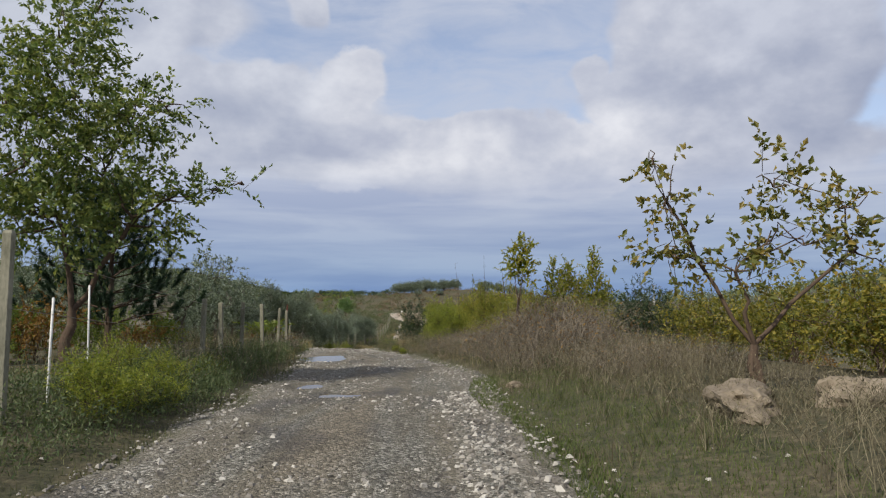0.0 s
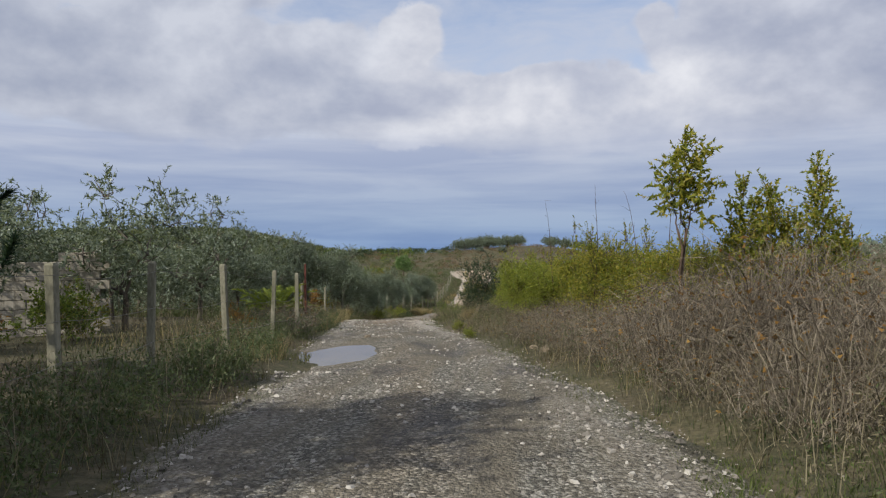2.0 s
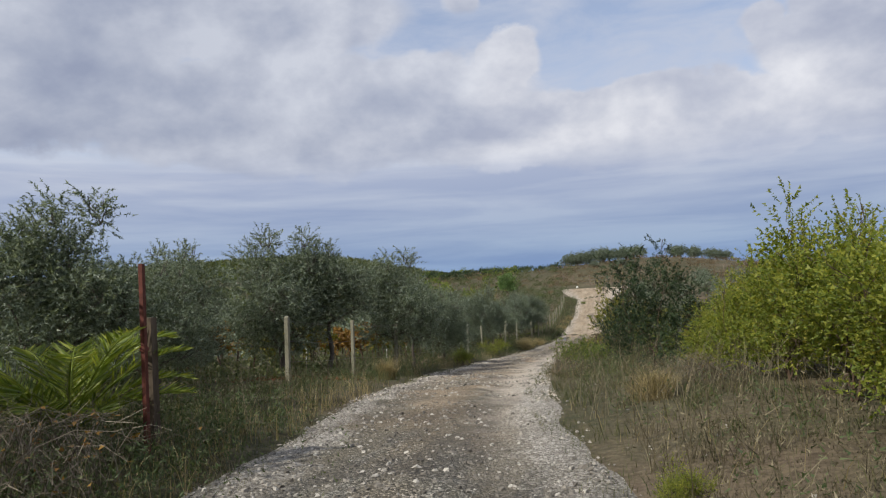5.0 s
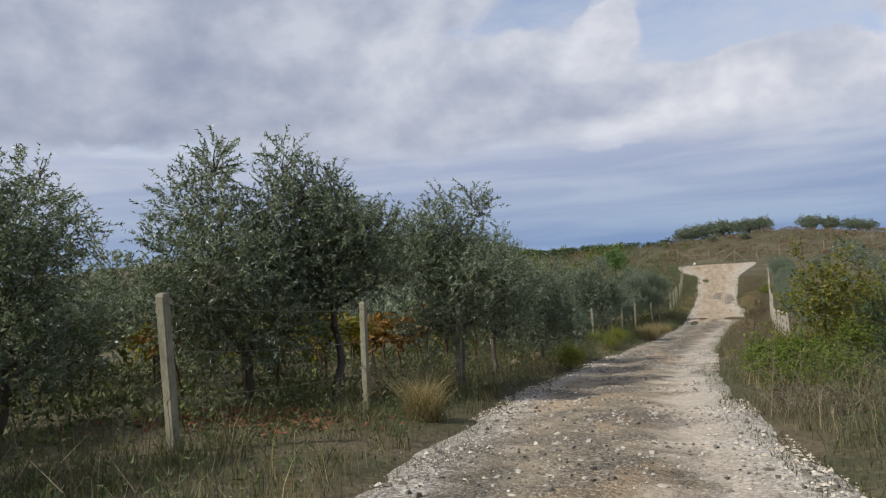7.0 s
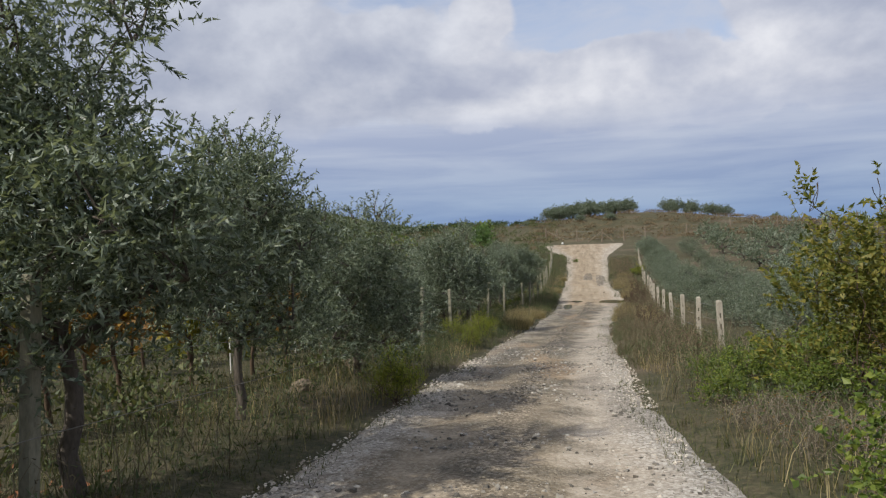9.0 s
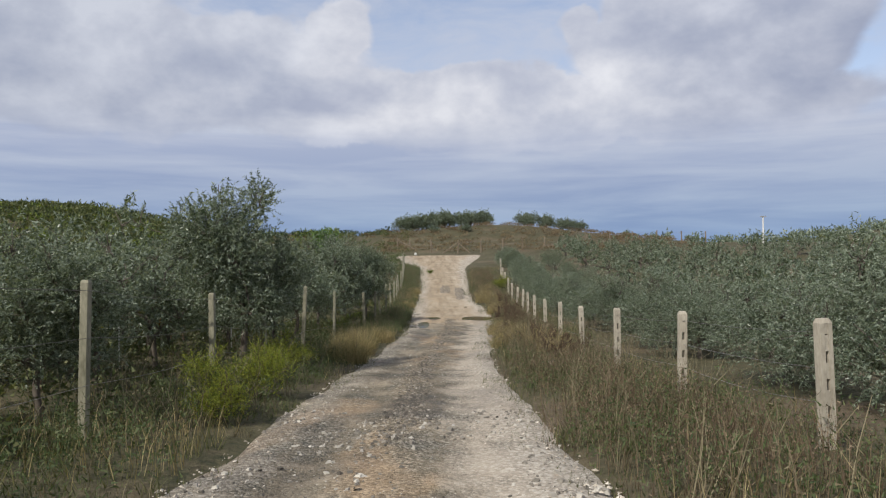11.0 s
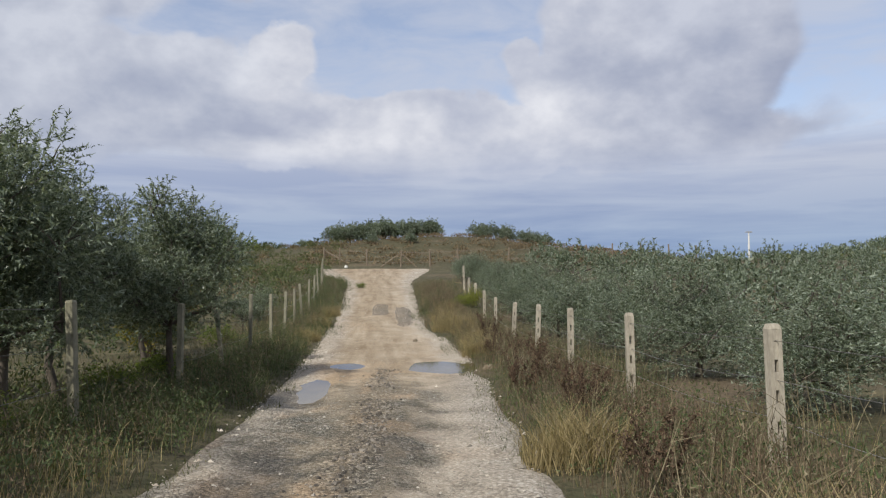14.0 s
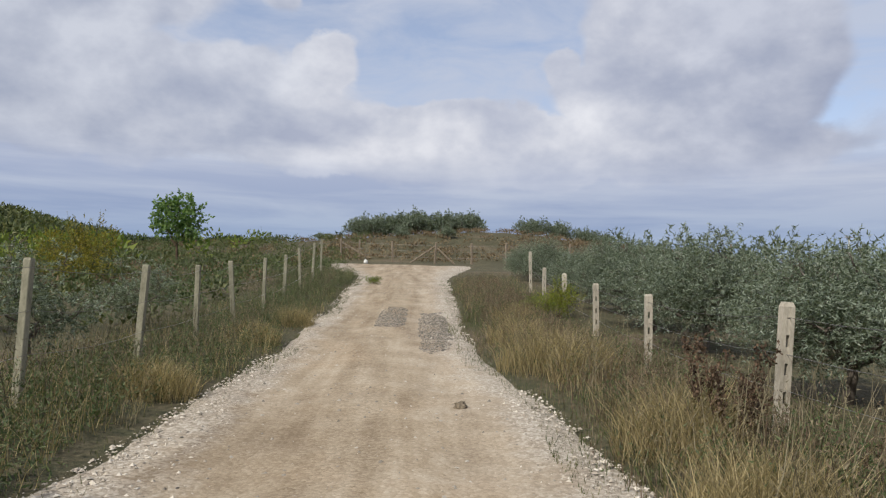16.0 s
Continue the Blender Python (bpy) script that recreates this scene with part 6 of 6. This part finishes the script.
rh = np.random.default_rng(112)
x, y = verge(rh, 1100, -1, 8, 34, 0.3, 1.5, 1.0)
herbs(113, x, y, 0.15 + 0.4 * rh.random(len(x)), 0.10 + 0.16 * rh.random(len(x)), 34, 0.05, M_HERB, "leafy_weeds", "dull green leafy weeds crowding the verge")
x1, y1 = verge(rh, 1200, 1, 13, 120, 0.5, 3.0, 1.0)
x2, y2 = verge(rh, 1300, -1, 34, 126, 0.3, 2.6, 1.0)
x, y = np.concatenate([x1, x2]), np.concatenate([y1, y2])
herbs(114, x, y, 0.15 + 0.4 * rh.random(len(x)), 0.10 + 0.18 * rh.random(len(x)), 26, 0.05, M_HERB, "leafy_weeds", "grey-green leafy weeds along both verges")
x1, y1 = verge(rh, 1500, -1, 78, 126, 0.2, 2.2, 1.0)
# left stretch: extra weeds added to darken the verge where tree shade falls
xa, ya = verge(rh, 1100, -1, 56, 96, 0.3, 2.4, 0.9)
xb, yb = verge(rh, 1300, 1, 44, 100, 0.5, 2.6, 0.8)
x1, y1 = np.concatenate([x1, xa, xb]), np.concatenate([y1, ya, yb])
x2, y2 = -8.0 + rh.normal(size=500) * 0.9, 30.0 + rh.normal(size=500) * 1.6
x3, y3 = verge(rh, 1000, -1, 3, 13, 0.1, 2.2, 0.9)
x, y = np.concatenate([x1, x2, x3]), np.concatenate([y1, y2, y3])
herbs(119, x, y, 0.12 + 0.38 * rh.random(len(x)), 0.10 + 0.16 * rh.random(len(x)), 28, 0.045, M_HERB, "leafy_weeds", "dark green leafy weeds thick on the verge")
x1, y1 = verge(rh, 520, 1, 5, 24, 1.3, 3.4, 0.8)
xc, yc = verge(rh, 900, 1, 12, 32, 0.25, 2.6, 0.9)
x1, y1 = np.concatenate([x1, xc]), np.concatenate([y1, yc])
x2, y2 = verge(rh, 900, 1, 60, 116, 0.5, 1.9, 0.9)
x3, y3 = verge(rh, 250, -1, 80, 124, 0.2, 1.6, 0.9)
x, y = np.concatenate([x1, x2, x3]), np.concatenate([y1, y2, y3])
herbs(115, x, y, 0.2 + 0.38 * rh.random(len(x)), 0.12 + 0.2 * rh.random(len(x)), 26, 0.034, M_WEED, "dead_herbs", "dense dead grey-brown herbs on the bank")
# dead stalks thick on the bank beside the upper track
tb = Tubes(3)
x, y = verge(rh, 2600, 1, 4, 24, 1.35, 3.8, 0.9)
for px, py, pz in zip(x, y, ground_height(x, y)):
    h = (0.2 + 0.42 * rh.random()) * (0.45 if 2.6 < px < 5.2 and 5.5 < py < 8.3 else 1.0)
    foot, tip = np.array([px, py, pz - 0.05]), np.array([px + rh.normal() * 0.14, py + rh.normal() * 0.14, pz + h])
    tb.add([foot, (foot + tip) / 2 + rh.normal(size=3) * 0.03, tip], [0.004, 0.003, 0.001], 3)
    for _ in range(3):
        t = 0.35 + 0.6 * rh.random()
        q = foot * (1 - t) + tip * t
        tb.add([q, q + np.array([rh.normal() * 0.08, rh.normal() * 0.08, 0.05 + 0.1 * rh.random()])], [0.002, 0.001], 3)
v, f = tb.arrays()
tagged(mesh_object("dead_stalks", v, f, M_WEED), "thick stand of grey dead stalks on the bank", "weeds", kind="stuff")
# brown bracken on the slope below the hilltop grove and around the orchard
sp = [(-16 + 46 * rh.random(), 147 + 24 * rh.random(), 0.5 + 0.6 * rh.random(), 0.25 + 0.35 * rh.random()) for _ in range(420)]
far_scrub(116, sp, 0.25, 36, "dead_bracken", "brown dead bracken over the slope below the grove", M_BRACKEN)
sp = [(-28 - 32 * rh.random(), 168 + 20 * rh.random(), 0.6 + 0.8 * rh.random(), 0.3 + 0.5 * rh.random()) for _ in range(200)]
far_scrub(117, sp, 0.3, 36, "dead_bracken", "rust-brown bracken on a bare knoll", M_BRACKEN)

# short mossy turf beside the upper track
rt = np.random.default_rng(121)
x, y = verge(rt, 30000, 1, 0.5, 15, -0.35, 1.7, 1.2)
blades(rt, x, y, 0.02 + 0.05 * rt.random(len(x)) ** 1.5, 0.007 + 0.006 * rt.random(len(x)), 0.8, "short_turf", M_TURF, "short mossy turf between the track and the bank", short=True)
# russet weeds between the lower track and the slotted posts
x, y = verge(rt, 25000, 1, 57, 118, 0.0, 2.1, 0.85)
keep = patchy(rt, x, y, 1.8, -0.2, 6)
x, y = x[keep], y[keep]
close = 0.28 + 0.72 * smooth(0.1, 0.9, x - edges(y)[1])
blades(rt, x, y, close * (0.22 + 0.42 * rt.random(len(x)) ** 1.4), 0.0035 + 0.004 * rt.random(len(x)), 0.35, "russet_weeds", M_RUSSET, "dense feathery russet weeds along the fence", "weeds")
x1, y1 = verge(rt, 2600, 1, 57, 118, 0.3, 2.1, 0.85)
x2, y2 = verge(rt, 700, -1, 76, 122, 0.3, 1.5, 0.9)
x, y = np.concatenate([x1, x2]), np.concatenate([y1, y2])
herbs(122, x, y, 0.2 + 0.42 * rt.random(len(x)), 0.09 + 0.14 * rt.random(len(x)), 34, 0.026, M_RUSSET, "russet_weeds", "fine withered russet weed heads on the verge")


def dock_plant(seed):
    """Dead dock: a few upright stalks thick with dark seed flakes."""
    gg = np.random.default_rng(seed)
    top = empty("dock_plant", 0, 0, 0, "dead dock with dark brown seed heads", "plant", "dead docks")
    tb, pts, ways = Tubes(4), [], []
    for k in range(9):
        a, lean_ = k * 2.4, 0.12 + 0.25 * gg.random()
        h = 0.45 + 0.35 * gg.random()
        line_ = wander(gg, (0.03 * math.cos(a), 0.03 * math.sin(a), -0.05), (lean_ * math.cos(a), lean_ * math.sin(a), h), 6, 0.012)
        tb.add(line_, np.linspace(0.006, 0.002, 6), 4)
        for _ in range(5):
            t = 0.4 + 0.5 * gg.random()
            p = np.array([np.interp(t, np.linspace(0, 1, 6), line_[:, i]) for i in range(3)])
            e = p + np.array([gg.normal() * 0.07, gg.normal() * 0.07, 0.13])
            tb.add([p, e], [0.003, 0.0015], 3)
            m = 26
            u = gg.random(m)[:, None]
            pts.append(p * (1 - u) + e * u + gg.normal(size=(m, 3)) * 0.012)
            ways.append(gg.normal(size=(m, 3)))
    v, f = tb.arrays()
    mesh_object("stalk", v, f, M_TWIG, top)
    p = np.concatenate(pts)
    v, f = leaf_arrays(p, np.concatenate(ways), 0.026, 0.02, gg, 0.2, True)
    mesh_object("seed_head", v, f, M_SEED, top)
    return top


dock = dock_plant(123)
spots = [(-4.3, 70.4), (-3.9, 71.3), (-4.5, 72.3), (-4.0, 73.4), (-4.4, 67.6), (-3.7, 68.6), (-4.1, 80.6), (-3.7, 81.6), (-4.2, 83.2), (-3.5, 84.8), (-3.2, 89.0), (-3.6, 90.2), (-3.1, 87.6), (-3.3, 93.4), (-4.4, 77.5)]
for k, (x, y) in enumerate(spots):
    place(dock, x, y, 1.0) if k == 0 else put(dock, x, y, 0.8 + 0.5 * rt.random(), k * 1.9, tall=0.85 + 0.35 * rt.random())

# bushes over the rough slope beyond the field
sp = [(-12 - 36 * rt.random(), 96 + 76 * rt.random(), 0.5 + 0.7 * rt.random(), 0.4 + 0.6 * rt.random()) for _ in range(420)]
far_scrub(124, sp, 0.2, 90, "slope_bushes", "mixed green bushes scattered over the rough slope", M_HILL)
sp = [(-12 - 40 * rt.random(), 100 + 75 * rt.random(), 0.4 + 0.6 * rt.random(), 0.3 + 0.4 * rt.random()) for _ in range(260)]
far_scrub(125, sp, 0.2, 60, "slope_bracken", "rusty bracken between the bushes on the slope", M_BRACKEN)

# grey-green and silvery herbs between the russet weeds
x1, y1 = verge(rt, 1500, 1, 57, 118, 0.15, 1.9, 0.9)
x2, y2 = verge(rt, 900, -1, 84, 122, 0.1, 1.8, 0.9)
x, y = np.concatenate([x1, x2]), np.concatenate([y1, y2])
herbs(126, x, y, 0.1 + 0.32 * rt.random(len(x)), 0.10 + 0.16 * rt.random(len(x)), 30, 0.04, M_HERB, "silvery_herbs", "grey-green herbs mixed into the verge")
# a ridge of coarse pale stones between the wheel ruts of the upper track
n = 1500
y = 3.2 + 9 * rt.random(n) ** 1.3
x = 0.48 - 0.03 * (y - 4) + 0.26 * rt.normal(size=n)
keep = ~in_puddle(x, y)
x, y = x[keep], y[keep]
stones(rt, x, y, 0.010 + 0.034 * rt.random(len(x)) ** 2.6, "stone_ridge", M_STONE, "ridge of coarse pale stones between the ruts", chunky=True)
# more leaf litter under the first tall olive
m = 800
lx, ly = -10.7 + rt.normal(size=m) * 0.8, 41.0 + rt.normal(size=m) * 0.5
v, f = leaf_arrays(np.stack([lx, ly, ground_height(lx, ly) + 0.02], -1), rt.normal(size=(m, 3)) * (1, 1, 0.25), 0.09, 0.06, rt)
tagged(mesh_object("fallen_leaves", v, f, M_LITTER), "reddish-brown fallen leaves below a tall olive", "leaves", kind="stuff")

# a ridge of rubble left standing between the wheel ruts lower down
n = 4300
y = 52 + 37 * rt.random(n)
left, right = edges(y)
x = left + (right - left) * (0.49 + 0.05 * rough_noise(y, y * 0 + 2, 3.0)) + 0.15 * rt.normal(size=n)
keep = ~in_puddle(x, y) & (rough_noise(x, y, 1.8) > -0.22)
x, y = x[keep], y[keep]
stones(rt, x, y, 0.008 + 0.026 * rt.random(len(x)) ** 2.8, "rubble_ridge", M_DARKSTONE, "low ridge of brown rubble between the ruts", chunky=True)
